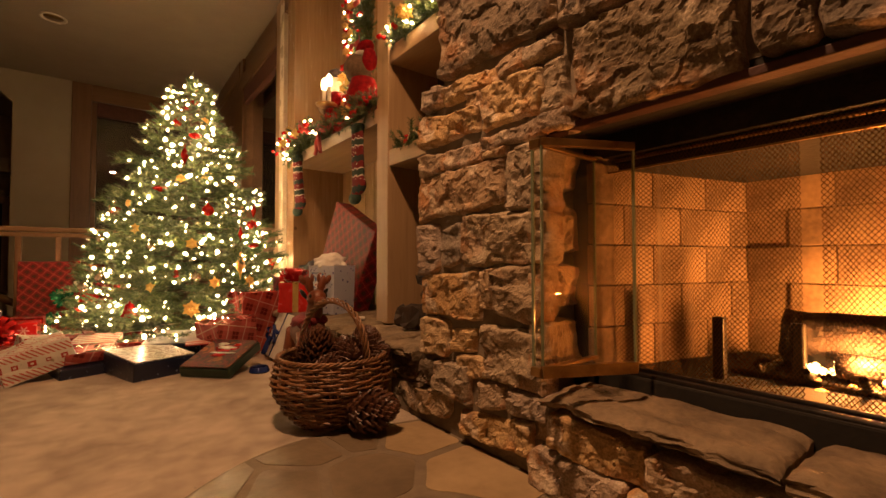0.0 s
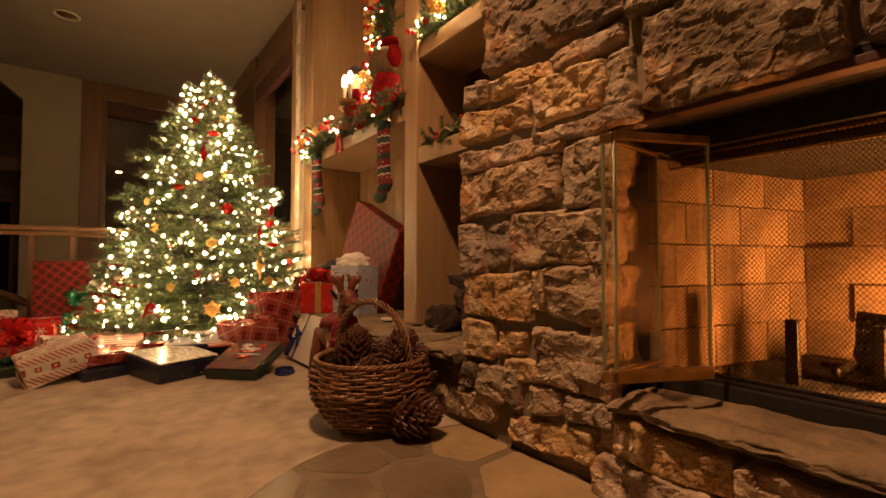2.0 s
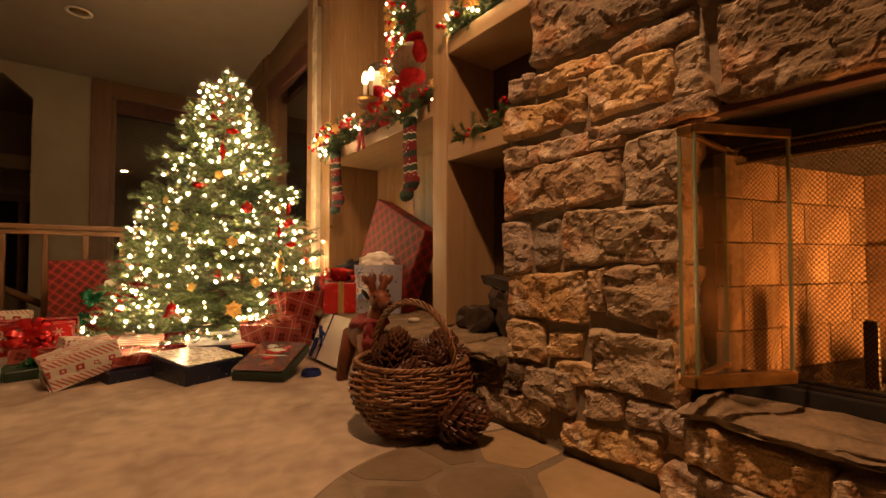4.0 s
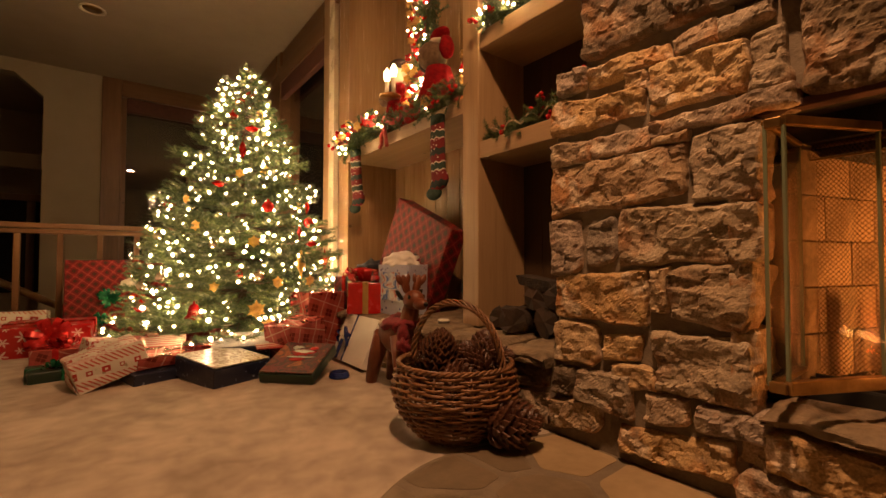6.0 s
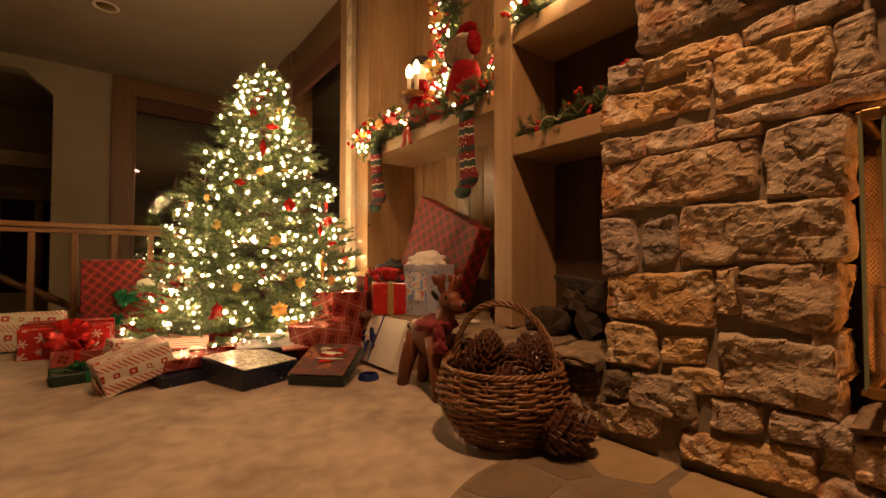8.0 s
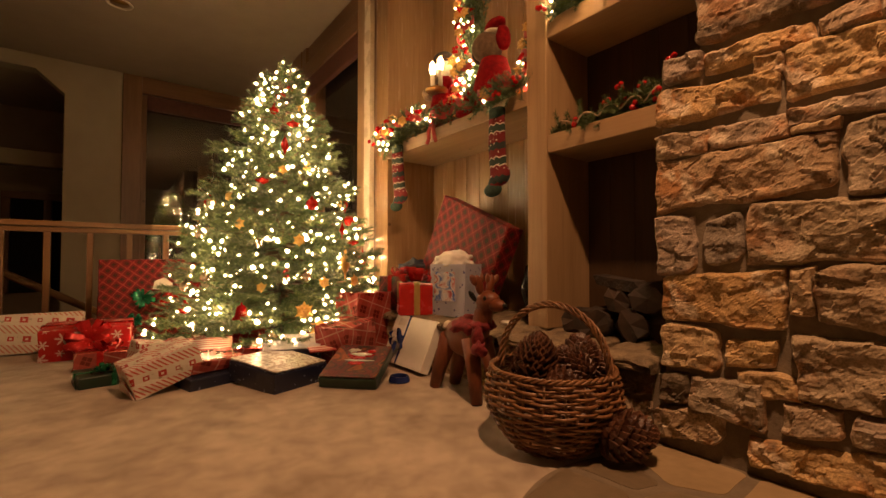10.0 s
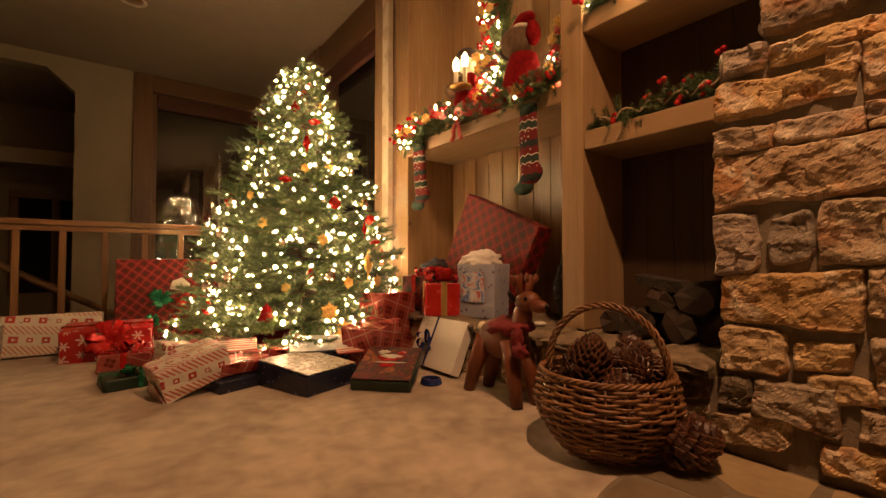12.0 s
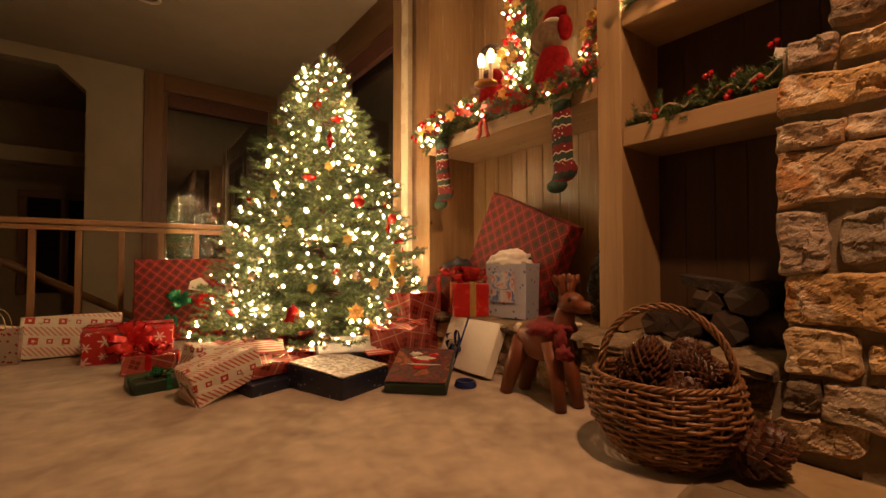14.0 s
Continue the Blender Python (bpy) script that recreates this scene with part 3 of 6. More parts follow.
def leaf(a, b, top, low):
    a, b = Vector(a), Vector(b)
    d = b - a
    m = Matrix.Translation((a.x, a.y, 0)) @ Matrix.Rotation(math.atan2(d.y, d.x), 4, "Z")
    w = d.length
    g = part("glass", boxed((0.004, -0.003, 0.326 + low), (w - 0.004, 0.003, 0.895 - top), 0), M_DOORGLASS, door, "smoky clear glass", m=m)
    g.visible_shadow = False
    part("rail", boxed((0, -0.007, 0.895 - top), (w, 0.007, 0.895), 0.002), M_BRASS, door, "brass rail", m=m)
    part("rail", boxed((0, -0.009, 0.326), (w, 0.009, 0.326 + low), 0.002), M_BRASS, door, "brass rail", m=m)
    for u in (0.0, w - 0.005):
        part("glass_edge", boxed((u, -0.0035, 0.326 + low), (u + 0.005, 0.0035, 0.895 - top), 0), M_GLASSEDGE, door, "greenish glass edge", m=m)


leaf((0.818, 0.705), (1.094, 0.712), 0.010, 0.010)
leaf((0.809, 0.671), (1.031, 0.560), 0.020, 0.028)
for z in (0.872, 0.326):
    part("hinge", boxed((0.804, 0.672, z), (0.820, 0.703, z + 0.022), 0.003), M_BRASS, door)
# grate, logs, flames
grate = thing("fire_grate", pose(0, 0, 0), "black iron grate with upright fire dogs", "fire grate")
for x, y, h in ((1.29, 0.47, 0.452), (1.385, 0.325, 0.442)):
    dog = boxed((x - 0.014, y - 0.014, 0.278), (x + 0.014, y + 0.014, h), 0.005)
    part("fire_dog", dog, M_IRON, grate)
for y in (0.40, 0.30, 0.2, 0.1, 0.0, -0.1):
    b = bmesh.new()
    tube(b, [(1.33, y, 0.335), (1.36, y, 0.315), (1.60, y, 0.315)], 0.009, 6)
    part("bar", b, M_IRON, grate)
for x in (1.37, 1.57):
    b = bmesh.new()
    tube(b, [(x, 0.47, 0.30), (x, -0.2, 0.30)], 0.010, 6)
    part("bar", b, M_IRON, grate)


def log_mesh(a, b, r, seed, cut=None, sides=14):
    """A rough log between two points."""
    bm = bmesh.new()
    a, b = Vector(a), Vector(b)
    n = 12
    pts = [a.lerp(b, i / n) + 0.12 * r * Vector((noise.noise((i, seed, 1)), noise.noise((i, seed, 4)), noise.noise((i, seed, 9)))) for i in range(n + 1)]
    tube(bm, pts, r, sides, taper=lambda u: 1 + 0.12 * noise.noise((u * 4, seed, 2)))
    caps = [f for f in bm.faces if len(f.verts) > 4]
    if cut:
        for f in caps:
            f.material_index, f.smooth = 1, False
    bmesh.ops.poke(bm, faces=caps)
    for v in bm.verts:
        v.co += (0.16 if sides > 12 else 0.50) * r * noise.noise_vector(v.co * 34 + Vector((seed, 0, 0)))
    return bm


for i, (a, b, r) in enumerate((((1.50, 0.375, 0.388), (1.50, -0.25, 0.392), 0.076), ((1.60, 0.33, 0.36), (1.61, -0.28, 0.37), 0.055), ((1.42, 0.26, 0.345), (1.44, -0.2, 0.34), 0.032))):
    solid("fire_log", log_mesh(a, b, r, i + 3), M_CHAR, "charred log burning in the fireplace", "log", group="burning logs")
em = bmesh.new()
rng = random.Random(5)
for i in range(46):
    x, y = rng.uniform(1.34, 1.62), rng.uniform(-0.3, 0.33)
    blob(em, (x, y, 0.287 + rng.uniform(0, 0.012)), [rng.uniform(0.006, 0.018) for _ in range(3)], mi=i % 2, rough=0.5, sub=1)
solid("embers", em, [M_EMBER, M_CHAR], "glowing embers and ash under the grate", "embers", kind="stuff")


def flame(x, y, z, h, w, seed):
    bm = bmesh.new()
    n = 9
    pts = [(x + 0.25 * w * noise.noise((i * 0.5, seed, 0)), y + 0.5 * w * noise.noise((i * 0.5, seed, 5)), z + h * i / n) for i in range(n + 1)]
    tube(bm, pts, w, 8, taper=lambda u: max(0.04, (1 - u) ** 0.8 * (0.55 + 1.3 * u)))
    return bm


fl = thing("fire", pose(0, 0, 0), "low yellow flames licking along the logs", "fire")
for i in range(64):
    part("flame", flame(1.385 + rng.uniform(0, 0.06), 0.320 - 0.0095 * i + rng.uniform(-0.006, 0.006), 0.318 + rng.uniform(0, 0.012), rng.uniform(0.008, 0.030) * (1.25 if i % 7 == 0 else 0.8), rng.uniform(0.006, 0.014), i), M_FLAME, fl)
for i in range(5):
    part("flame", flame(1.60 + 0.012 * (i % 2), 0.12 - 0.09 * i, 0.42, rng.uniform(0.02, 0.05), rng.uniform(0.010, 0.016), i + 30), M_FLAME, fl)


# ---- evergreen sprays, stamped from a few sprigs ----
def sprig_mesh(length, needles, needle, seed):
    """Stem and needles of one sprig along +x, as corner and face arrays."""
    r = np.random.RandomState(seed)
    v, f = [], []
    for k in range(3):
        a = 2 * math.pi * k / 3
        v += [(0, 0.0016 * math.cos(a), 0.0016 * math.sin(a)), (length, 0.0005 * math.cos(a), 0.0005 * math.sin(a))]
    for k in range(3):
        a, b = 2 * k, 2 * ((k + 1) % 3)
        f += [(a, b, b + 1), (a, b + 1, a + 1)]
    for i in range(needles):
        x = length * (0.05 + 0.95 * i / needles)
        a = i * 2.4 + r.uniform(-0.4, 0.4)
        lean = r.uniform(0.5, 1.0)
        d = np.array((lean, math.cos(a), 0.75 * math.sin(a) + 0.15))
        d *= needle * r.uniform(0.75, 1.15) / np.linalg.norm(d)
        s = np.cross(d, (r.uniform(-1, 1), r.uniform(-1, 1), 1.0))
        s *= 0.0021 / np.linalg.norm(s)
        p = np.array((x, 0, 0))
        n = len(v)
        v += [tuple(p - s), tuple(p + s), tuple(p + d)]
        f.append((n, n + 1, n + 2))
    return np.array(v, float), np.array(f, int)


def stamp(name, shapes, places, materials):
    """One mesh out of sprigs, each put at (4 x 4 matrix, scale)."""
    vs, fs, n = [], [], 0
    for i, (m, s) in enumerate(places):
        v, f = shapes[i % len(shapes)]
        m = np.array(m)
        vs.append((v * s) @ m[:3, :3].T + m[:3, 3])
        fs.append(f + n)
        n += len(v)
    v, f = np.vstack(vs), np.vstack(fs)
    me = bpy.data.meshes.new(name)
    me.vertices.add(len(v))
    me.vertices.foreach_set("co", v.ravel())
    me.loops.add(f.size)
    me.loops.foreach_set("vertex_index", f.ravel())
    me.polygons.add(len(f))
    me.polygons.foreach_set("loop_start", np.arange(0, f.size, 3))
    me.update(calc_edges=True)
    for m in materials:
        me.materials.append(m)
    return me


def facing(origin, way, spin=0.0):
    """A pose whose x axis points along way."""
    x = Vector(way).normalized()
    y = Vector((0, 0, 1)).cross(x)
    y = y.normalized() if y.length > 1e-4 else Vector((0, 1, 0))
    z = x.cross(y)
    m = Matrix((x, y, z)).transposed().to_4x4()
    return Matrix.Translation(origin) @ m @ Matrix.Rotation(spin, 4, "X")


g = Graph("fir_needles", 0.5)
f = g.nt.nodes.new("ShaderNodeNewGeometry").outputs["Random Per Island"]
M_FIR = g.base(g.ramp(f, (0.0, (0.014, 0.032, 0.009)), (0.5, (0.050, 0.088, 0.024)), (1.0, (0.13, 0.16, 0.052))))
M_TRUNK = mottled("tree_trunk", (0.06, 0.035, 0.02), (0.12, 0.075, 0.045), 20, 0.9, 0.8, 60)
M_BULB = glow("warm_white_bulb", (1.0, 0.60, 0.28), BULB_POWER)
M_WIRE = Graph("green_wire", 0.5).base((0.015, 0.03, 0.015))
M_RED = mottled("red_glass", (0.22, 0.010, 0.008), (0.36, 0.02, 0.014), 20, 0.15, 0.05, 60)
M_REDMATT = mottled("red_felt", (0.12, 0.003, 0.005), (0.22, 0.007, 0.009), 40, 0.85, 0.4, 200)
M_REDMATT.node_tree.nodes["Principled BSDF"].inputs["Specular IOR Level"].default_value = 0.1
M_GOLD = mottled("gold_petal", (0.42, 0.23, 0.05), (0.66, 0.42, 0.12), 20, 0.35, 0.2, 80, 0.5)
M_SILVER = mottled("silver_ornament", (0.5, 0.45, 0.38), (0.75, 0.70, 0.6), 15, 0.15, 0.05, 60, 0.9)
M_BROWN_FUR = mottled("brown_plush", (0.07, 0.04, 0.02), (0.16, 0.10, 0.055), 40, 0.95, 0.8, 220)
M_BLACK_FUR = mottled("dark_brown_plush", (0.018, 0.011, 0.008), (0.045, 0.028, 0.02), 40, 0.95, 0.8, 220)
M_CREAM = mottled("cream_plush", (0.55, 0.47, 0.36), (0.70, 0.62, 0.50), 30, 0.95, 0.6, 160)
M_GREEN_BOW = mottled("green_foil_ribbon", (0.01, 0.09, 0.04), (0.02, 0.20, 0.09), 30, 0.25, 0.1, 80, 0.5)
M_RED_BOW = mottled("red_foil_ribbon", (0.35, 0.008, 0.010), (0.55, 0.02, 0.02), 30, 0.25, 0.1, 80, 0.3)

SPRIGS = [sprig_mesh(0.11, 64, 0.026, s) for s in range(5)]
tree = thing("christmas_tree", pose(0.495, 3.87, 0), "tall green artificial fir hung with lights and ornaments", "christmas tree")
rng = random.Random(11)
places, limbs = [], bmesh.new()


def girth(z):
    return 0.765 * max(0.02, 1 - (z - 0.12) / 1.98) ** 0.85


z = 0.115
turn0 = 0.0
while z < 1.93:
    r = girth(z)
    n = max(5, int(8 + 19 * r))
    turn0 += 2.4
    for k in range(n):
        a = turn0 + 2 * math.pi * k / n + rng.uniform(-0.13, 0.13)
        reach = r * rng.uniform(0.80, 1.08)
        out = Vector((math.cos(a), math.sin(a), 0))
        zz = z + rng.uniform(-0.035, 0.035)
        base = Vector((0, 0, zz + 0.03))
        droop = max(rng.uniform(-0.10, 0.05) - 0.06 * r, 0.03 - zz)

        def along(u):
            return base + out * reach * u + Vector((0, 0, droop * u + 0.10 * r * u ** 3))
        tube(limbs, [along(u) for u in (0.0, 0.35, 0.7, 1.0)], 0.006, 4, taper=lambda u: 1 - 0.8 * u)
        side = Vector((-out.y, out.x, 0))
        m = max(3, int(reach / 0.052))
        for j in range(m):
            u = 0.22 + 0.78 * (j + 0.5) / m
            for s in (1, -1):
                w = out * rng.uniform(0.5, 0.9) + side * s * rng.uniform(0.5, 1.0) + Vector((0, 0, rng.uniform(-0.12, 0.35)))
                places.append((facing(along(u), w, rng.uniform(0, 6.3)), rng.uniform(0.75, 1.2) * (0.8 + 0.4 * u) * (0.55 + 0.45 * min(1, r / 0.35))))
        for _ in range(2):
            places.append((facing(along(0.97), out + Vector((rng.uniform(-0.3, 0.3), rng.uniform(-0.3, 0.3), rng.uniform(0.0, 0.5)))), rng.uniform(0.8, 1.15) * (0.5 + 0.5 * min(1, r / 0.35))))
    z += 0.078
for k in range(4):
    places.append((facing((0, 0, 1.90 + 0.03 * k), (0.10 * math.cos(2 * k), 0.10 * math.sin(2 * k), 1.0)), 0.9))
for k in range(16):
    a = k * 2.4
    places.append((facing((0, 0, 1.86 + 0.007 * k), (0.5 * math.cos(a), 0.5 * math.sin(a), 1.0)), 0.85))
crown = new("crown", stamp("crown", SPRIGS, places, [M_FIR]))
crown.parent = tree
tagged(crown, "dense dark green fir needles")
part("branch_frame", limbs, M_TRUNK, tree, "thin brown limbs")
tb = bmesh.new()
tube(tb, [(0, 0, 0.03), (0, 0, 0.8), (0, 0, 1.9)], 0.035, 10, taper=lambda u: 1 - 0.8 * u)
part("trunk", tb, M_TRUNK, tree)
sb = bmesh.new()
lathe(sb, [(0.05, 0.14), (0.06, 0.05), (0.20, 0.03), (0.21, 0.0)], 16)
part("stand", sb, M_IRON, tree, "dark metal stand")

# string of lights
lights = thing("string_lights", pose(0.495, 3.87, 0), "warm white string lights wound through the fir", "string lights")
bulb_bm = bmesh.new()
bmesh.ops.create_icosphere(bulb_bm, subdivisions=2, radius=0.0080)
bulb_me = finish("bulb", bulb_bm, M_BULB, False)
spots = []
shuffled = places[:]
rng.shuffle(shuffled)
for m, s in shuffled:
    p = m @ Vector((0.075 * s, 0, 0.006))
    if p.xy.length < 0.52 * girth(p.z) + 0.02 or any((p - q).length < 0.045 for q in spots):
        continue
    spots.append(p)
    if len(spots) == 720:
        break
for k in range(5):
    spots.append(Vector((0.05 * math.cos(2.4 * k), 0.05 * math.sin(2.4 * k), 1.84 + 0.03 * k)))
spots.append(Vector((0, -0.01, 2.045)))
near = [p for p in spots if p.y < 0.12]
rest = [p for p in spots if p.y >= 0.12]
large_bm = bmesh.new()
bmesh.ops.create_icosphere(large_bm, subdivisions=2, radius=0.0115)
large_me = finish("bulb", large_bm, M_BULB, False)
tiny_bm = bmesh.new()
bmesh.ops.create_icosphere(tiny_bm, subdivisions=2, radius=0.0055)
tiny_me = finish("bulb", tiny_bm, M_BULB, False)
for i, p in enumerate(near[:300]):
    b = new("bulb", (bulb_me, tiny_me, large_me, tiny_me, bulb_me)[i % 5])
    b.parent, b.location = lights, p
rb = bmesh.new()
for p in rest + near[300:]:
    bmesh.ops.create_icosphere(rb, subdivisions=1, radius=0.0075, matrix=Matrix.Translation(p))
tagged(part("bulbs_behind", rb, M_BULB, lights), kind="stuff")
wr = bmesh.new()
turns = [(girth(0.2 + 1.7 * i / 260) * 0.8 * math.cos(i * 0.33), girth(0.2 + 1.7 * i / 260) * 0.8 * math.sin(i * 0.33), 0.2 + 1.7 * i / 260) for i in range(260)]
tube(wr, turns, 0.0016, 3)
part("wire", wr, M_WIRE, lights, "thin green wire")


# ornaments
def ornament_ball():
    bm = bmesh.new()
    lathe(bm, [(0.004, -0.036), (0.022, -0.029), (0.035, -0.008), (0.035, 0.008), (0.022, 0.028), (0.008, 0.034), (0.007, 0.044), (0.003, 0.046)], 14)
    return bm


def ornament_drop():
    bm = bmesh.new()
    lathe(bm, [(0.002, -0.085), (0.006, -0.055), (0.022, -0.02), (0.026, 0.0), (0.020, 0.02), (0.008, 0.05), (0.003, 0.085)], 8)
    return bm


def ornament_saucer():
    bm = bmesh.new()
    lathe(bm, [(0.004, -0.024), (0.03, -0.014), (0.048, -0.003), (0.048, 0.004), (0.03, 0.016), (0.008, 0.024), (0.005, 0.034)], 16)
    return bm


def ornament_bell():
    bm = bmesh.new()
    lathe(bm, [(0.048, -0.045), (0.046, -0.04), (0.034, -0.025), (0.029, 0.005), (0.022, 0.028), (0.006, 0.036), (0.004, 0.05)], 16)
    blob(bm, (0, 0, -0.05), (0.01, 0.01, 0.01), sub=1)
    return bm


def ornament_flower():
    """A gold poinsettia, its face towards -y."""
    bm = bmesh.new()
    for k in range(12):
        a, long = k * math.pi / 6, 0.062 if k % 2 else 0.048
        d, s = Vector((math.cos(a), -0.12 - 0.25 * (k % 2 == 0), math.sin(a))), Vector((-math.sin(a), 0, math.cos(a)))
        p = [Vector((0, 0, 0)), d * long * 0.5 + s * 0.017, d * long + Vector((0, 0.012, 0)), d * long * 0.5 - s * 0.017]
        mid = d * long * 0.5 + Vector((0, -0.006, 0))
        v = [bm.verts.new(q) for q in p]
        c = bm.verts.new(mid)
        for i in range(4):
            bm.faces.new((v[i], v[(i + 1) % 4], c))
    blob(bm, (0, -0.012, 0), (0.010, 0.008, 0.010), sub=1)
    return bm


def hang(name, shape, material, label, where):
    """Hangs copies of an ornament on the fir; where: rows of (angle round the trunk from -y, height, size)."""
    first = None
    for a, h, s in where:
        t = radians(a)
        r = girth(h) * 0.99
        m = pose(0.495 + r * math.sin(t), 3.87 - r * math.cos(t), h, 0, 0, a) @ Matrix.Scale(s, 4)
        if first is None:
            first = solid(name, shape, material, label, "ornament", m, "tree ornaments", smooth=name != "flower_ornament")
        else:
            copy_thing(first, m)


hang("ball_ornament", ornament_ball(), M_RED, "red glass ball hanging on the fir", [(-88, 0.98, 1.1), (6, 0.96, 1.0), (48, 0.88, 1.0), (70, 0.62, 0.9), (-66, 0.32, 0.9), (-30, 1.62, 0.8), (-100, 0.55, 0.8), (-14, 0.52, 0.6)])
hang("drop_ornament", ornament_drop(), M_RED, "faceted red drop ornament hanging on the fir", [(-14, 1.36, 1.0), (78, 0.60, 1.1), (74, 1.02, 0.9), (30, 0.80, 0.7)])
hang("gold_drop_ornament", ornament_drop(), M_GOLD, "faceted gold drop ornament hanging on the fir", [(24, 0.58, 1.25)])
hang("saucer_ornament", ornament_saucer(), M_RED, "red banded saucer ornament on the fir", [(-32, 1.10, 1.0), (-2, 1.52, 0.9), (-20, 1.73, 0.8), (40, 0.72, 0.9), (0, 1.80, 0.7)])
hang("bell_ornament", ornament_bell(), M_REDMATT, "red bell ornament hanging on the fir", [(-34, 0.31, 1.0)])
hang("silver_ornament", ornament_ball(), M_SILVER, "shiny silver-gold bauble on the fir", [(-4, 0.50, 1.0), (-58, 0.50, 0.9), (20, 0.27, 1.0), (-80, 0.76, 0.9), (14, 1.42, 0.9), (-20, 0.16, 1.0), (60, 0.42, 0.9), (-52, 0.18, 1.0), (10, 0.16, 0.9), (60, 0.80, 0.8), (-72, 0.44, 1.0), (-30, 0.70, 0.8), (35, 1.2, 0.8)])
hang("flower_ornament", ornament_flower(), M_GOLD, "gold poinsettia flower clipped to the fir", [(-6, 0.30, 0.94), (0, 0.20, 1.01), (36, 0.19, 0.94), (28, 0.46, 0.86), (6, 0.46, 0.72), (-6, 0.72, 0.72), (8, 1.22, 0.72), (52, 0.30, 0.72), (-44, 0.82, 0.65), (18, 1.66, 0.58), (-16, 1.18, 0.58), (-60, 1.0, 0.58), (40, 1.0, 0.65), (-26, 0.44, 0.58)])


# ---- basket and pine cones ----
def basket_radius(z):
    pts = ((0.0, 0.122), (0.05, 0.166), (0.11, 0.203), (0.16, 0.216), (0.235, 0.201), (0.26, 0.198))
    for (z0, r0), (z1, r1) in zip(pts, pts[1:]):
        if z <= z1:
            u = (z - z0) / (z1 - z0)
            return r0 + (r1 - r0) * u
    return pts[-1][1]


bas = thing("wicker_basket", pose(0.685, 1.585, 0), "round brown wicker basket with arched handle, on the carpet", "basket")
NS = 22
for k in range(NS):
    a = 2 * math.pi * k / NS
    b = bmesh.new()
    tube(b, [(basket_radius(zz) * math.cos(a), basket_radius(zz) * math.sin(a), zz) for zz in (0.0, 0.04, 0.08, 0.12, 0.16, 0.2, 0.235)], 0.0042, 5)
    part("stake", b, M_WICKER, bas)
rows = 23
for r in range(rows):
    zz = 0.006 + 0.228 * r / (rows - 1)
    b = bmesh.new()
    for lift, ph in ((0.0, 0),):
        pts = []
        for i in range(NS * 4):
            a = 2 * math.pi * i / (NS * 4)
            w = 0.0075 * math.cos(a * NS / 2 + math.pi * r + ph)
            rad = basket_radius(zz) + w + 0.002 * noise.noise((a * 3, r, 1))
            pts.append((rad * math.cos(a), rad * math.sin(a), zz + lift + 0.007 * noise.noise((a * 1.5, r, 7))))
        tube(b, pts, 0.0038 + 0.0007 * (r % 3), 6, closed=True)
    part("weaver", b, M_WICKER, bas)
b = bmesh.new()
for s in range(3):
    tube(b, [((0.197 + 0.0055 * math.cos(18 * a + 2.1 * s)) * math.cos(a), (0.197 + 0.0055 * math.cos(18 * a + 2.1 * s)) * math.sin(a), 0.247 + 0.0055 * math.sin(18 * a + 2.1 * s)) for a in (2 * math.pi * i / 140 for i in range(140))], 0.0046, 5, closed=True)
part("rim", b, M_WICKER, bas, "twisted rim")
b = bmesh.new()
for s in range(4):
    pts = []
    for i in range(91):
        t = i / 90
        a = math.pi * t
        tw = 2 * math.pi * 5.5 * t + s * math.pi / 2
        c = Vector((0.30, -0.954, 0)) * 0.185 * math.cos(a) * (1 + 0.06 * math.sin(a)) + Vector((0, 0, 0.225 + 0.225 * math.sin(a)))
        n = Vector((0.30, -0.954, 0)) * math.cos(a) + Vector((0, 0, math.sin(a)))
        pts.append(c + 0.0090 * (math.cos(tw) * n + math.sin(tw) * Vector((0.954, 0.30, 0))))
    tube(b, pts, 0.0041, 5)
part("handle", b, M_WICKER, bas, "twisted arched handle")
b = bmesh.new()
lathe(b, [(0.0, 0.002), (0.124, 0.002), (0.130, 0.016), (0.0, 0.016)], 24)
part("base", b, M_WICKER, bas)


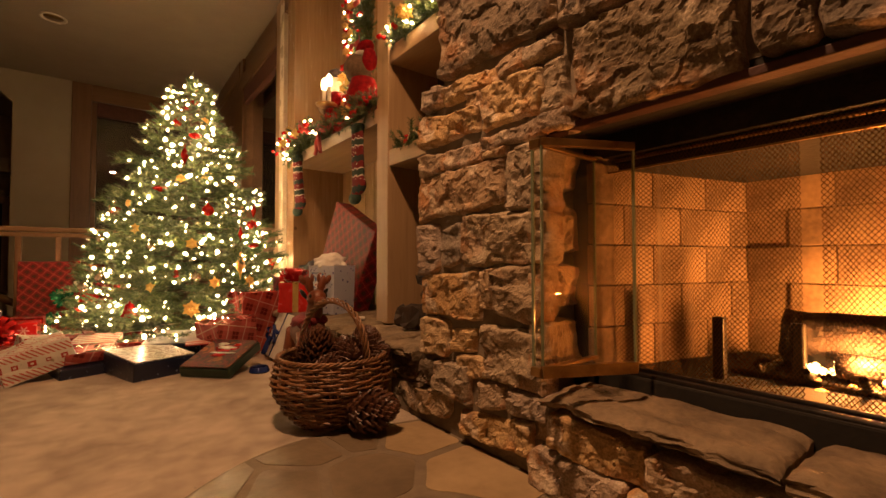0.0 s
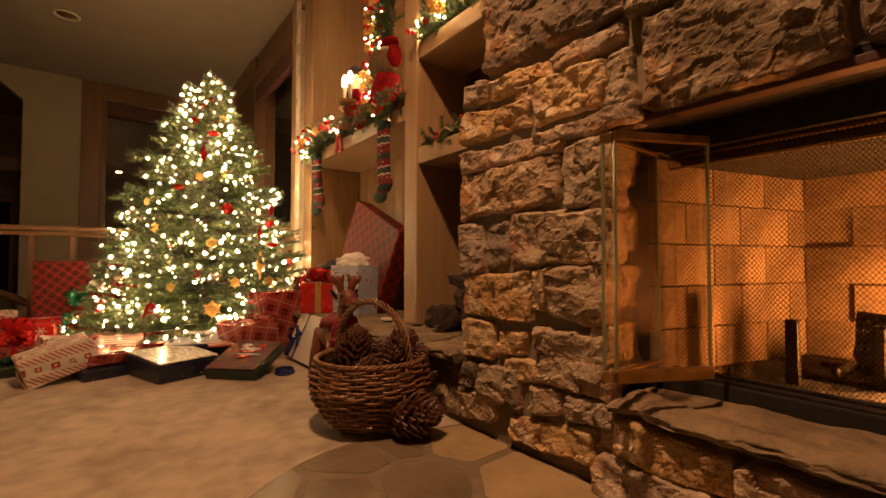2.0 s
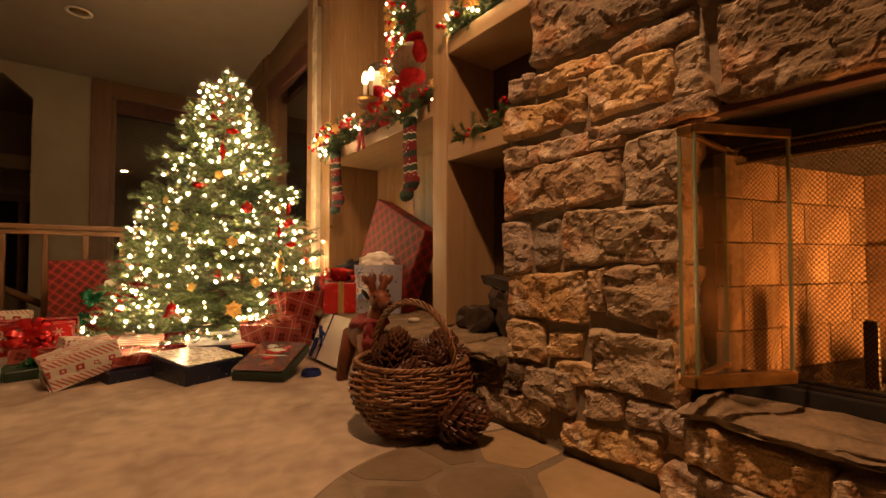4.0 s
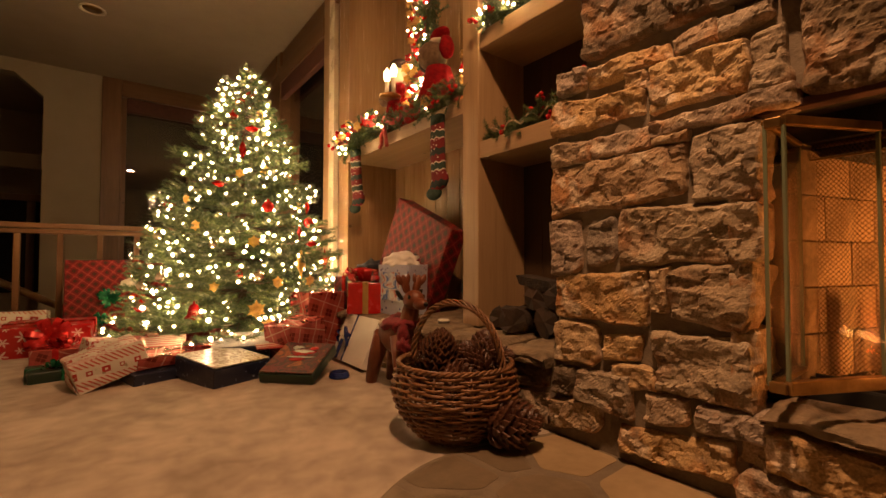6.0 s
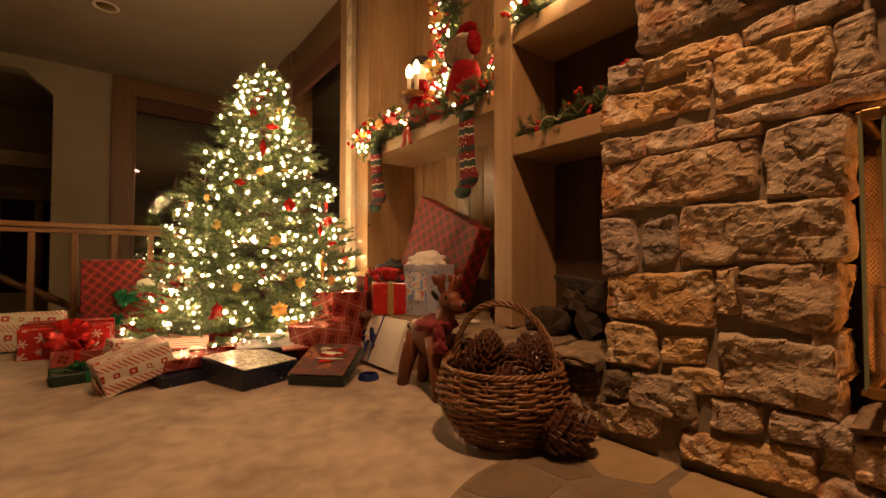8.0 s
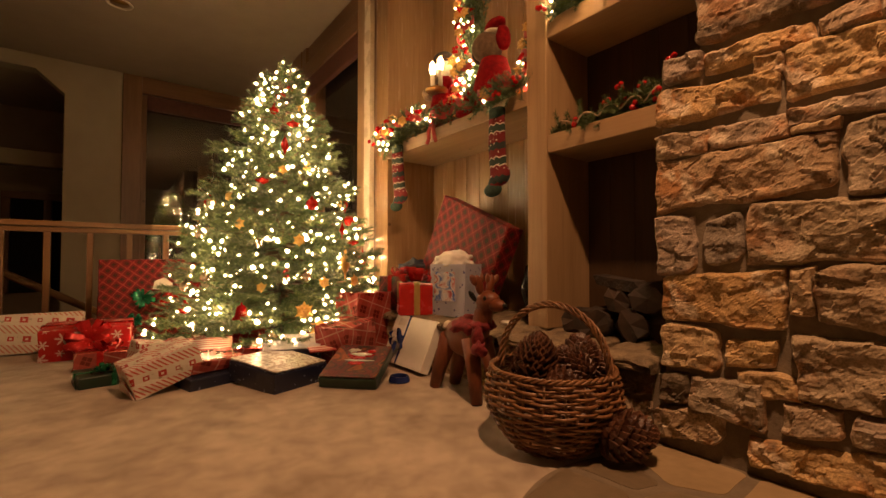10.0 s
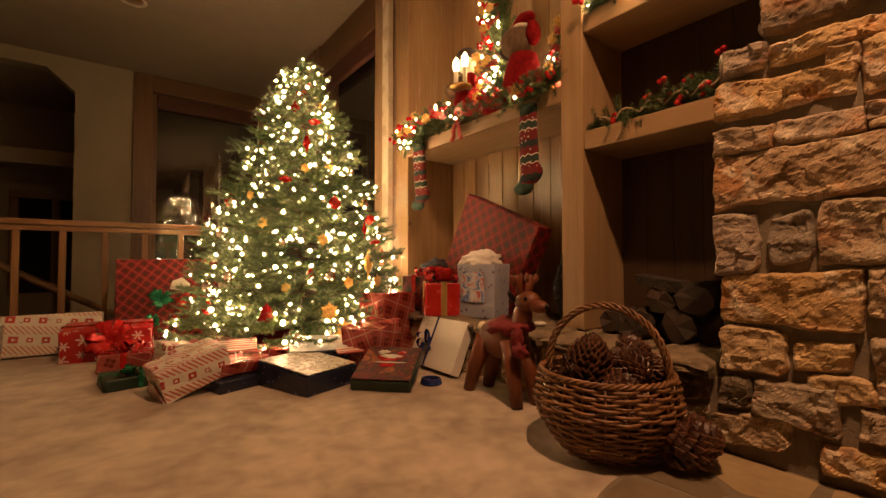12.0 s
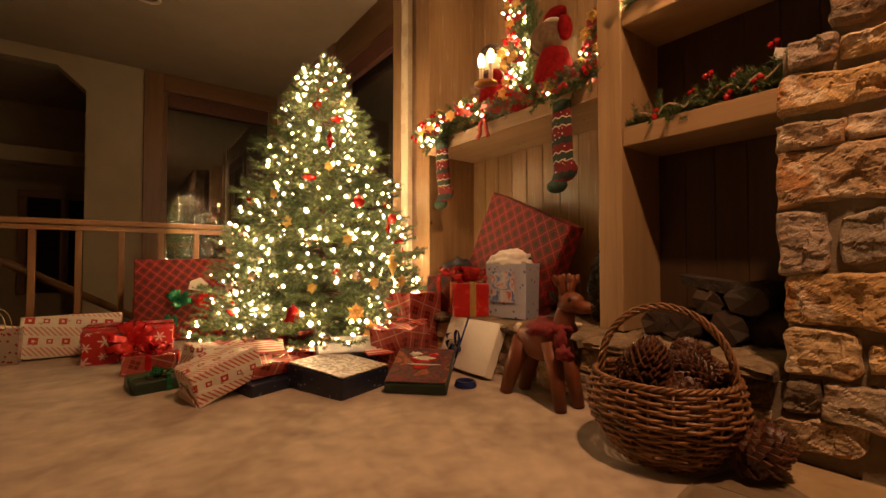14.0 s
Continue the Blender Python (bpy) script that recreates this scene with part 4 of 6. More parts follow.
def pine_cone(length, radius):
    """An open cone along +z made of thick woody scales with upturned tips."""
    bm = bmesh.new()
    lathe(bm, [(0.15 * radius, 0), (0.42 * radius, 0.12 * length), (0.34 * radius, 0.55 * length), (0.06 * radius, 0.94 * length)], 10)
    r = random.Random(4)
    n = 175
    for i in range(n):
        u = (i + 0.5) / n
        a = i * 2.39996
        zz = length * (0.03 + 0.90 * u)
        prof = (math.sin(math.pi * min(1, 0.14 + 0.84 * u)) ** 0.6) * (1 - 0.30 * u)
        out = Vector((math.cos(a), math.sin(a), 0))
        side = Vector((-math.sin(a), math.cos(a), 0))
        d = (out + Vector((0, 0, -0.05 + 0.85 * u + r.uniform(-0.12, 0.12)))).normalized()
        up = side.cross(d) * -1
        L, W, th = radius * prof * r.uniform(0.95, 1.12), 0.205 * radius * (0.5 + 0.55 * prof), 0.036 * radius
        o = Vector((0, 0, zz)) + out * 0.15 * radius * prof
        root = [o - side * W * 0.45, o + side * W * 0.45]
        mid = [o + d * L * 0.62 - side * W, o + d * L * 0.62 + side * W]
        lip = [o + d * L * 0.86 - side * W * 0.62 + up * th * 2.5, o + d * L * 0.86 + side * W * 0.62 + up * th * 2.5]
        tip = o + d * L * 1.0 + up * th * 7.5
        ring = [root[0], mid[0], lip[0], tip, lip[1], mid[1], root[1]]
        top = [bm.verts.new(p + up * th) for p in ring]
        low = [bm.verts.new(p - up * th * (1.0 if k != 3 else 2.4)) for k, p in enumerate(ring)]
        for q in ((0, 1, 5, 6), (1, 2, 4, 5)):
            bm.faces.new([top[k] for k in q])
            bm.faces.new([low[k] for k in q[::-1]])
        bm.faces.new([top[k] for k in (2, 3, 4)]).material_index = 1
        bm.faces.new([low[k] for k in (4, 3, 2)])
        for k in range(6):
            f = bm.faces.new((top[k], low[k], low[k + 1], top[k + 1]))
            f.material_index = 1 if k in (2, 3) else 0
    bmesh.ops.recalc_face_normals(bm, faces=bm.faces[:])
    return bm


cone = solid("pine_cone", pine_cone(0.175, 0.076), [M_CONE, M_CONE_TIP], "large open brown pine cone lying on the hearth", "pine cone", pose(0.655, 1.39, 0.078, 84, 12, -118 + 180), "pine cones")
inside = tagged(copy_thing(cone, pose(0.63, 1.62, 0.185, 8, -6, 40)), "large brown pine cone standing in the wicker basket")
for x, y, zz, rx, ry, rz, s in ((0.75, 1.53, 0.24, 62, 0, 120, 0.9), (0.79, 1.60, 0.21, 70, 20, 30, 0.85), (0.72, 1.47, 0.22, 50, -30, 200, 0.8), (0.70, 1.68, 0.22, 75, 0, -60, 0.9), (0.59, 1.53, 0.19, 80, 10, 80, 0.85), (0.68, 1.58, 0.12, 85, 0, 10, 1.0), (0.62, 1.68, 0.14, 85, 0, 100, 0.95), (0.76, 1.63, 0.13, 80, 0, 190, 0.95)):
    copy_thing(inside, pose(x, y, zz, rx, ry, rz) @ Matrix.Scale(s, 4))

# ---- wooden reindeer ----
M_DEERWOOD = wood("reddish_stained_wood", (0.095, 0.022, 0.007), (0.19, 0.052, 0.016), 2, 0.5, 14)
M_SCARF = mottled("red_checked_cloth", (0.10, 0.007, 0.010), (0.24, 0.022, 0.026), 60, 0.9, 0.4, 180)
d = bmesh.new()
blob(d, (0, 0.035, 0.255), (0.074, 0.138, 0.090), 0, 0.05)
blob(d, (0, -0.085, 0.340), (0.040, 0.044, 0.105), 0, 0.04, Matrix.Rotation(radians(14), 4, "X"))
blob(d, (0, -0.120, 0.425), (0.044, 0.058, 0.044), 0, 0.03, Matrix.Rotation(radians(-10), 4, "X"))
blob(d, (0, -0.178, 0.412), (0.028, 0.050, 0.026), 0, 0.03)
blob(d, (0, -0.226, 0.414), (0.011, 0.011, 0.011), 3, 0, None, 2)
for s in (1, -1):
    blob(d, (s * 0.036, -0.145, 0.440), (0.007, 0.009, 0.010), 3, 0, None, 2)
    tube(d, [(s * 0.036, -0.045, 0.26), (s * 0.046, -0.085, 0.13), (s * 0.052, -0.112, 0.004)], 0.031, 10, taper=lambda u: 1.25 - 0.45 * u)
    tube(d, [(s * 0.036, 0.11, 0.25), (s * 0.050, 0.165, 0.12), (s * 0.056, 0.205, 0.004)], 0.034, 10, taper=lambda u: 1.35 - 0.55 * u)
    tube(d, [(s * 0.051, -0.108, 0.03), (s * 0.052, -0.114, 0.0)], 0.022, 10, 3)
    blob(d, (s * 0.050, -0.080, 0.445), (0.010, 0.016, 0.030), 3, 0, Matrix.Rotation(radians(s * 35), 4, "Y"), 2)
    blob(d, (s * 0.030, -0.100, 0.490), (0.020, 0.013, 0.046), 0, 0.1, Matrix.Rotation(radians(s * 16), 4, "Y"), 3)
    blob(d, (s * 0.058, -0.100, 0.512), (0.016, 0.012, 0.028), 0, 0.1, Matrix.Rotation(radians(s * 35), 4, "Y"), 2)
    blob(d, (s * 0.016, -0.100, 0.520), (0.010, 0.011, 0.022), 0, 0.1, None, 2)
blob(d, (0, 0.175, 0.288), (0.025, 0.024, 0.025), 2, 0.2, None, 2)
blob(d, (0, 0.0, 0.306), (0.078, 0.100, 0.048), 1, 0.30)
blob(d, (0, -0.078, 0.322), (0.062, 0.060, 0.028), 1, 0.35)
blob(d, (-0.045, -0.110, 0.285), (0.024, 0.026, 0.052), 1, 0.5, None, 3)
blob(d, (-0.060, -0.140, 0.235), (0.026, 0.034, 0.030), 1, 0.6, None, 3)
blob(d, (-0.030, -0.060, 0.250), (0.018, 0.024, 0.040), 1, 0.6, None, 3)
solid("wooden_reindeer", d, [M_DEERWOOD, M_SCARF, M_CREAM, M_IRON], "reddish wooden reindeer figure with red cloth and white tail", "reindeer figure", pose(0.79, 2.115, 0, 0, 0, -4))

# ---- stockings ----
g = Graph("knitted_stocking", 0.95)
sx = g.nt.nodes.new("ShaderNodeSeparateXYZ")
g.nt.links.new(g.tc.outputs["Object"], sx.inputs[0])
zig = g.op("MULTIPLY", g.op("ABSOLUTE", g.op("SUBTRACT", g.op("FRACT", g.op("MULTIPLY", sx.outputs[1], 24.0)), 0.5)), 0.022)
h = g.op("ADD", sx.outputs[2], zig)
k = g.op("FRACT", g.op("MULTIPLY", h, 5.6))
n = g.nt.nodes.new("ShaderNodeValToRGB")
n.color_ramp.interpolation = "CONSTANT"
for i, (p, c) in enumerate(((0.0, (0.13, 0.008, 0.010)), (0.30, (0.52, 0.44, 0.35)), (0.335, (0.020, 0.040, 0.026)), (0.54, (0.52, 0.44, 0.35)), (0.575, (0.13, 0.008, 0.010)), (0.80, (0.015, 0.026, 0.022)))):
    el = n.color_ramp.elements[i] if i < 2 else n.color_ramp.elements.new(p)
    el.position, el.color = p, (*c, 1)
g.plug(k, n.inputs[0])
dots = g.op("LESS_THAN", g.voronoi(38.0), 0.20)
g.base(g.mix(g.op("MULTIPLY", dots, 0.7), n.outputs[0], (0.60, 0.52, 0.42)))
g.bump(g.noise(180, 3), 0.6, 0.004)
M_KNIT = g.mat
M_KNITGREEN = mottled("green_knit_toe", (0.012, 0.03, 0.02), (0.03, 0.06, 0.04), 60, 0.95, 0.5, 200)


def stocking():
    bm = bmesh.new()
    pts = [(0, 0.0, 0.0), (0, 0.002, -0.10), (0, 0.0, -0.20), (0, -0.004, -0.28), (0, -0.006, -0.335), (0, 0.004, -0.375), (0, 0.020, -0.405), (0, 0.030, -0.430)]
    tube(bm, pts, 0.046, 18, taper=lambda u: 1.0 + 0.14 * math.sin(5 * u) - 0.25 * max(0, u - 0.88) / 0.12)
    blob(bm, (0, -0.022, -0.355), (0.050, 0.058, 0.056), 0, 0.05)
    blob(bm, (0, 0.030, -0.425), (0.050, 0.055, 0.038), 1, 0.05)
    for v in bm.verts:
        v.co.x *= 0.55 + 0.08 * noise.noise(v.co * 30)
        v.co.y *= 1.15
    return bm


def cuff():
    bm = bmesh.new()
    lathe(bm, [(0.046, -0.05), (0.053, -0.045), (0.054, 0.0), (0.044, 0.006)], 18)
    for v in bm.verts:
        v.co.x *= 0.6
    return bm


sk = thing("christmas_stocking", pose(1.150, 2.315, 1.40), "knitted red and green stocking hanging from the shelf", "stocking", "hanging stockings")
part("sock", stocking(), [M_KNIT, M_KNITGREEN], sk, "patterned knit with zigzag bands")
part("cuff", cuff(), M_KNITGREEN, sk, "dark knitted cuff")
copy_thing(sk, pose(1.145, 3.335, 1.415, 0, -3, 8))

# ---- greenery on the shelves ----
SHELF_SPRIGS = [sprig_mesh(0.10, 60, 0.026, s + 20) for s in range(4)]
M_RIBBON = mottled("red_gauze_ribbon", (0.22, 0.015, 0.014), (0.38, 0.05, 0.035), 30, 0.5, 0.3, 150)
M_BERRY = mottled("red_berry", (0.30, 0.008, 0.010), (0.45, 0.015, 0.015), 30, 0.2, 0.05, 80)
M_CORD = mottled("pale_cord", (0.40, 0.30, 0.18), (0.55, 0.43, 0.28), 40, 0.7, 0.3, 150)
small_bulb = bmesh.new()
bmesh.ops.create_icosphere(small_bulb, subdivisions=2, radius=0.0060)
small_bulb_me = finish("bulb", small_bulb, M_BULB, False)


def greenery(name, label, line, spread, count, bulbs=0, flowers=0, berries=0, ribbon=False, seed=1, cord=False, tall=False):
    """A swag or upright spray along a line of points, with what is wound into it."""
    r = random.Random(seed)
    line = [Vector(p) for p in line]
    at = thing(name, Matrix.Translation(line[0]), label, "garland", "evergreen garlands")

    def spot(u):
        x = u * (len(line) - 1)
        i = min(int(x), len(line) - 2)
        return line[i].lerp(line[i + 1], x - i) - line[0], (line[i + 1] - line[i]).normalized()
    places = []
    for i in range(count):
        p, d = spot(r.random())
        w = d * r.choice((-1, 1)) * 0.6 + Vector((r.uniform(-1, 0.4), r.uniform(-1, 1), r.uniform(-0.5, 0.9))) * 0.8
        places.append((facing(p + Vector([r.uniform(-0.4, 0.4) * spread for _ in range(3)]), w, r.uniform(0, 6)), r.uniform(0.6, 1.1)))
    fo = new("foliage", stamp("foliage", SHELF_SPRIGS, places, [M_FIR]))
    fo.parent = at
    for i in range(bulbs):
        p, d = spot((i + r.random()) / bulbs)
        b = new("bulb", small_bulb_me)
        b.parent = at
        b.location = p + Vector((r.uniform(-1.0, -0.2) * spread, r.uniform(-0.8, 0.8) * spread, r.uniform(-0.5, 0.8) * spread))
    for i in range(flowers):
        p, d = spot((i + r.random()) / flowers)
        fl = part("flower", ornament_flower(), M_GOLD, at, "gold flower")
        fl.matrix_basis = Matrix.Translation(p + Vector((-spread, r.uniform(-0.7, 0.7) * spread, r.uniform(-0.3, 0.5) * spread))) @ Matrix.Rotation(radians(r.uniform(-90, -30)), 4, "Z") @ Matrix.Scale(r.uniform(0.5, 0.8), 4)
    for i in range(berries):
        p, d = spot((i + r.random()) / berries)
        bb = bmesh.new()
        for _ in range(4):
            blob(bb, [r.uniform(-0.018, 0.018) for _ in range(3)], (0.012, 0.012, 0.012), sub=2)
        be = part("berry", bb, M_BERRY, at, "shiny red berries")
        be.location = p + Vector((r.uniform(-1.1, -0.3) * spread, r.uniform(-0.6, 0.6) * spread, r.uniform(-0.2, 0.9) * spread))
    if ribbon:
        rb = bmesh.new()
        pr = None
        for i in range(120):
            u = i / 119
            p, d = spot(u)
            a = u * 26
            p = p + spread * 0.75 * Vector((-0.8 + 0.35 * math.cos(a), 0.8 * math.sin(a) * (1 if tall else 0.3), 0.5 + 0.5 * math.sin(a)))
            c = (rb.verts.new(p + Vector((0, 0.006, 0.024))), rb.verts.new(p - Vector((0.006, 0, 0.024))))
            if pr:
                rb.faces.new((pr[0], pr[1], c[1], c[0]))
            pr = c
        part("ribbon", rb, M_RIBBON, at, "red gauze ribbon")
    if cord:
        cb = bmesh.new()
        tube(cb, [spot(i / 40)[0] + spread * Vector((-0.9, 0.2 * math.sin(i), 0.45 + 0.4 * math.sin(i * 0.9))) for i in range(41)], 0.004, 5)
        part("cord", cb, M_CORD, at, "pale twisted cord")
    return at


greenery("shelf_garland", "fir garland with lights and red ribbon along the shelf edge", [(1.16, 3.50, 1.48), (1.13, 3.38, 1.45), (1.15, 3.20, 1.53), (1.17, 2.95, 1.52)], 0.11, 380, 34, 4, 9, True, 3)
greenery("shelf_garland", "fir garland with dark ribbon under the dolls", [(1.17, 2.95, 1.485), (1.17, 2.60, 1.485), (1.15, 2.32, 1.46), (1.17, 2.15, 1.50)], 0.06, 230, 3, 1, 7, True, 5)
greenery("upright_spray", "upright decorated fir spray with lights and gold flowers", [(1.45, 2.86, 1.46), (1.45, 2.84, 1.95), (1.45, 2.82, 2.55)], 0.13, 800, 62, 18, 22, True, 7, tall=True)
greenery("upright_spray", "smaller lit fir spray with flowers beside the divider", [(1.42, 2.30, 1.46), (1.42, 2.27, 1.66), (1.42, 2.22, 1.88)], 0.10, 260, 20, 6, 6, True, 9, tall=True)
greenery("shelf_garland", "lit fir garland on the upper shelf", [(1.20, 1.97, 1.79), (1.20, 1.75, 1.80), (1.20, 1.45, 1.80)], 0.085, 330, 17, 2, 5, False, 13)
greenery("shelf_garland", "unlit fir garland with red berries and pale cord", [(1.235, 1.95, 1.21), (1.235, 1.72, 1.22), (1.24, 1.52, 1.225), (1.24, 1.38, 1.26)], 0.045, 190, 0, 0, 4, False, 17, True)
for y, h in ((1.66, 1.33), (1.56, 1.30), (1.44, 1.37), (1.72, 1.28)):
    bb = bmesh.new()
    tube(bb, [(0.03, 0.02, -0.14), (0.01, 0.0, -0.05), (0, 0, 0)], 0.003, 5)
    for k in range(3):
        blob(bb, (0.012 * math.cos(2 * k), 0.012 * math.sin(2 * k), 0.006 * k), (0.012, 0.012, 0.012), mi=1, sub=2)
    for k in range(3):
        blob(bb, (0.02, 0.02 * (k - 1), -0.05), (0.012, 0.022, 0.005), mi=0, sub=2)
    solid("berry_pick", bb, [M_WIRE, M_BERRY], "stem of shiny red berries on the shelf", "berries", pose(1.24, y, h), "berry picks")
M_CARD = mottled("white_tag", (0.50, 0.46, 0.40), (0.62, 0.57, 0.50), 20, 0.6, 0.1, 60)
solid("paper_tag", boxed((-0.002, -0.02, -0.02), (0.002, 0.02, 0.02), 0.001), M_CARD, "small white paper tag in the garland", "tag", pose(1.19, 1.41, 1.315, 15, 0, 20))

# ---- dolls ----
dl = bmesh.new()
lathe(dl, [(0.0, 1.46), (0.10, 1.46), (0.11, 1.55), (0.085, 1.70), (0.06, 1.80), (0.0, 1.82)], 20, mi=0)
blob(dl, (0, 0, 1.82), (0.085, 0.085, 0.035), 1, 0.1)
blob(dl, (-0.06, 0.09, 1.76), (0.045, 0.055, 0.05), 1, 0.1)
blob(dl, (-0.05, -0.08, 1.78), (0.040, 0.055, 0.05), 0, 0.1)
blob(dl, (0, 0, 1.92), (0.062, 0.062, 0.072), 2, 0.02)
blob(dl, (0.005, 0, 1.985), (0.075, 0.078, 0.05), 3, 0.06)
solid("red_coat_doll", dl, [M_REDMATT, M_BROWN_FUR, M_CREAM, M_BLACK_FUR], "plush doll in red coat and dark cap on the shelf", "doll", pose(1.33, 3.02, 0))
ln = thing("candle_lamp", pose(1.225, 2.965, 1.735), "small two-candle lamp shining beside the doll", "lamp")
for y in (0.045, -0.045):
    b = bmesh.new()
    lathe(b, [(0.0, 0.115), (0.018, 0.12), (0.024, 0.15), (0.020, 0.18), (0.006, 0.205), (0.0, 0.206)], 12, Matrix.Translation((0, y, 0)))
    part("bulb", b, glow("candle_bulb", (1.0, 0.70, 0.34), 9.0) if y > 0 else bpy.data.materials["candle_bulb"], ln, "bright warm bulb")
    b = bmesh.new()
    lathe(b, [(0.0, 0.0), (0.014, 0.0), (0.014, 0.112), (0.0, 0.113)], 12, Matrix.Translation((0, y, 0)))
    part("candle", b, M_CREAM, ln)
b = bmesh.new()
lathe(b, [(0.0, -0.012), (0.075, -0.012), (0.075, -0.002), (0.0, -0.001)], 16)
part("base", b, M_BRASS, ln)
sd = bmesh.new()
lathe(sd, [(0.0, 1.46), (0.125, 1.465), (0.13, 1.53), (0.105, 1.64), (0.075, 1.74), (0.0, 1.77)], 20, mi=0)
blob(sd, (-0.06, 0.12, 1.50), (0.07, 0.14, 0.045), 0, 0.08, Matrix.Rotation(radians(-12), 4, "X"))
blob(sd, (-0.02, 0.035, 1.82), (0.088, 0.088, 0.085), 1, 0.05)
blob(sd, (-0.02, 0.09, 1.80), (0.05, 0.055, 0.055), 3, 0.05)
blob(sd, (0.01, -0.065, 1.85), (0.05, 0.035, 0.07), 0, 0.1)
blob(sd, (0.01, 0.00, 1.945), (0.055, 0.07, 0.030), 0, 0.1, Matrix.Rotation(radians(-18), 4, "X"))
blob(sd, (0, 0.01, 1.902), (0.055, 0.055, 0.02), 2, 0.1)
solid("red_suit_doll", sd, [M_REDMATT, M_BROWN_FUR, M_CREAM, M_BLACK_FUR], "plush doll in red suit and cap sitting on the shelf", "doll", pose(1.25, 2.44, 0))
rb = bmesh.new()
for k in (-1, 1):
    tube(rb, [(0, 0, 0), (-0.01, 0.025 * k, -0.05), (-0.005, 0.03 * k, -0.10), (-0.01, 0.05 * k, -0.13)], 0.014, 6)
blob(rb, (-0.01, 0, 0.0), (0.02, 0.03, 0.02), 0, 0.2, None, 2)
solid("ribbon_bow", rb, M_RIBBON, "red ribbon bow hanging from the shelf edge", "bow", pose(1.145, 2.90, 1.48))

# ---- firewood in the niche ----
for i, (a, b, r) in enumerate((((1.16, 1.58, 0.335), (1.46, 1.62, 0.335), 0.062), ((1.13, 1.73, 0.33), (1.44, 1.78, 0.33), 0.055), ((1.20, 1.47, 0.34), (1.47, 1.45, 0.34), 0.06), ((1.19, 1.66, 0.43), (1.46, 1.68, 0.43), 0.05), ((1.17, 1.52, 0.445), (1.46, 1.53, 0.45), 0.055), ((1.16, 1.86, 0.325), (1.42, 1.88, 0.32), 0.045))):
    solid("firewood_log", log_mesh(a, b, r * 1.08, i + 40, True, (8, 11, 9, 8, 9, 10)[i]), [M_BARK, M_CUT], "split bark-covered log stacked in the niche", "log", group="stacked firewood")
lb = bmesh.new()
prism(lb, [(-0.12, -0.025), (0.10, -0.02), (0.12, 0.02), (-0.07, 0.022)], 0, -0.03, 0.06)
for v in lb.verts:
    v.co += 0.008 * noise.noise_vector(v.co * 20)
solid("split_log", lb, [M_BARK], "flat split piece of firewood on the stack", "log", pose(1.22, 1.65, 0.497, 8, 0, 0), "stacked firewood")


# ---- presents ----
P_PLAID = plaid_paper("red_plaid_paper", (0.15, 0.006, 0.007), (0.030, 0.022, 0.010), (0.42, 0.07, 0.045), 0.066, 0.6)
P_PLAID_S = plaid_paper("red_plaid_paper_large_box", (0.15, 0.006, 0.008), (0.035, 0.017, 0.009), (0.48, 0.09, 0.055), 0.055, 0.55, 38)
P_FOIL = plaid_paper("red_foil_plaid", (0.44, 0.09, 0.075), (0.16, 0.022, 0.02), (0.66, 0.42, 0.32), 0.11, 0.22, 20)
P_FOIL.node_tree.nodes["Principled BSDF"].inputs["Metallic"].default_value = 0.35
P_FOIL.node_tree.nodes["Principled BSDF"].inputs["Specular IOR Level"].default_value = 0.7
P_SNOW = flake_paper("red_snowflake_paper", (0.40, 0.010, 0.012), (0.66, 0.54, 0.48))
P_STRIPE = row_paper("white_candy_paper", (0.62, 0.58, 0.50), (0.36, 0.022, 0.020), (0.46, 0.09, 0.07), (0.34, 0.27, 0.18), 0.10)
P_STRIPE2 = row_paper("cream_holiday_paper", (0.60, 0.56, 0.48), (0.38, 0.03, 0.025), (0.50, 0.22, 0.18), (0.36, 0.34, 0.26), 0.12)
P_BAG = dotted_paper("dotted_gift_bag", (0.60, 0.52, 0.44), (0.42, 0.03, 0.03), 0.022, 0.30, 0.5)
P_NAVY = dotted_paper("navy_star_paper", (0.010, 0.014, 0.035), (0.25, 0.28, 0.34), 0.028, 0.16, 0.35)
P_WINTER = picture_paper("snow_scene_lid", (0.03, 0.024, 0.02), (0.60, 0.58, 0.55), (0.14, 0.07, 0.04), (0.62, 0.60, 0.57), (0.10, 0.07, 0.05), (0.56, 0.54, 0.52), scale=13, gloss=0.3)
P_WINTER2 = picture_paper("silver_blue_lid", (0.72, 0.70, 0.66), (0.60, 0.62, 0.64), (0.25, 0.28, 0.36), scale=7)
P_HOLIDAY = picture_paper("dark_holiday_lid", (0.16, 0.03, 0.012), (0.014, 0.008, 0.005), (0.13, 0.010, 0.008), (0.020, 0.009, 0.005), (0.30, 0.07, 0.014), (0.02, 0.01, 0.006), scale=11, gloss=0.75)
P_GREEN = mottled("dark_green_paper", (0.008, 0.022, 0.014), (0.015, 0.04, 0.025), 12, 0.35, 0.2, 60)
P_WHITE = mottled("white_box_board", (0.62, 0.59, 0.53), (0.70, 0.67, 0.61), 8, 0.35, 0.1, 60)
P_STAR = dotted_paper("white_star_bag", (0.66, 0.68, 0.80), (0.16, 0.17, 0.40), 0.034, 0.22, 0.35)
P_SNOWMAN = picture_paper("blue_picture_panel", (0.03, 0.07, 0.26), (0.08, 0.14, 0.40), (0.60, 0.60, 0.62), (0.36, 0.05, 0.05), (0.55, 0.56, 0.60), scale=15)
P_REDGIFT = mottled("red_gift_paper", (0.36, 0.012, 0.012), (0.50, 0.02, 0.018), 14, 0.25, 0.2, 60)
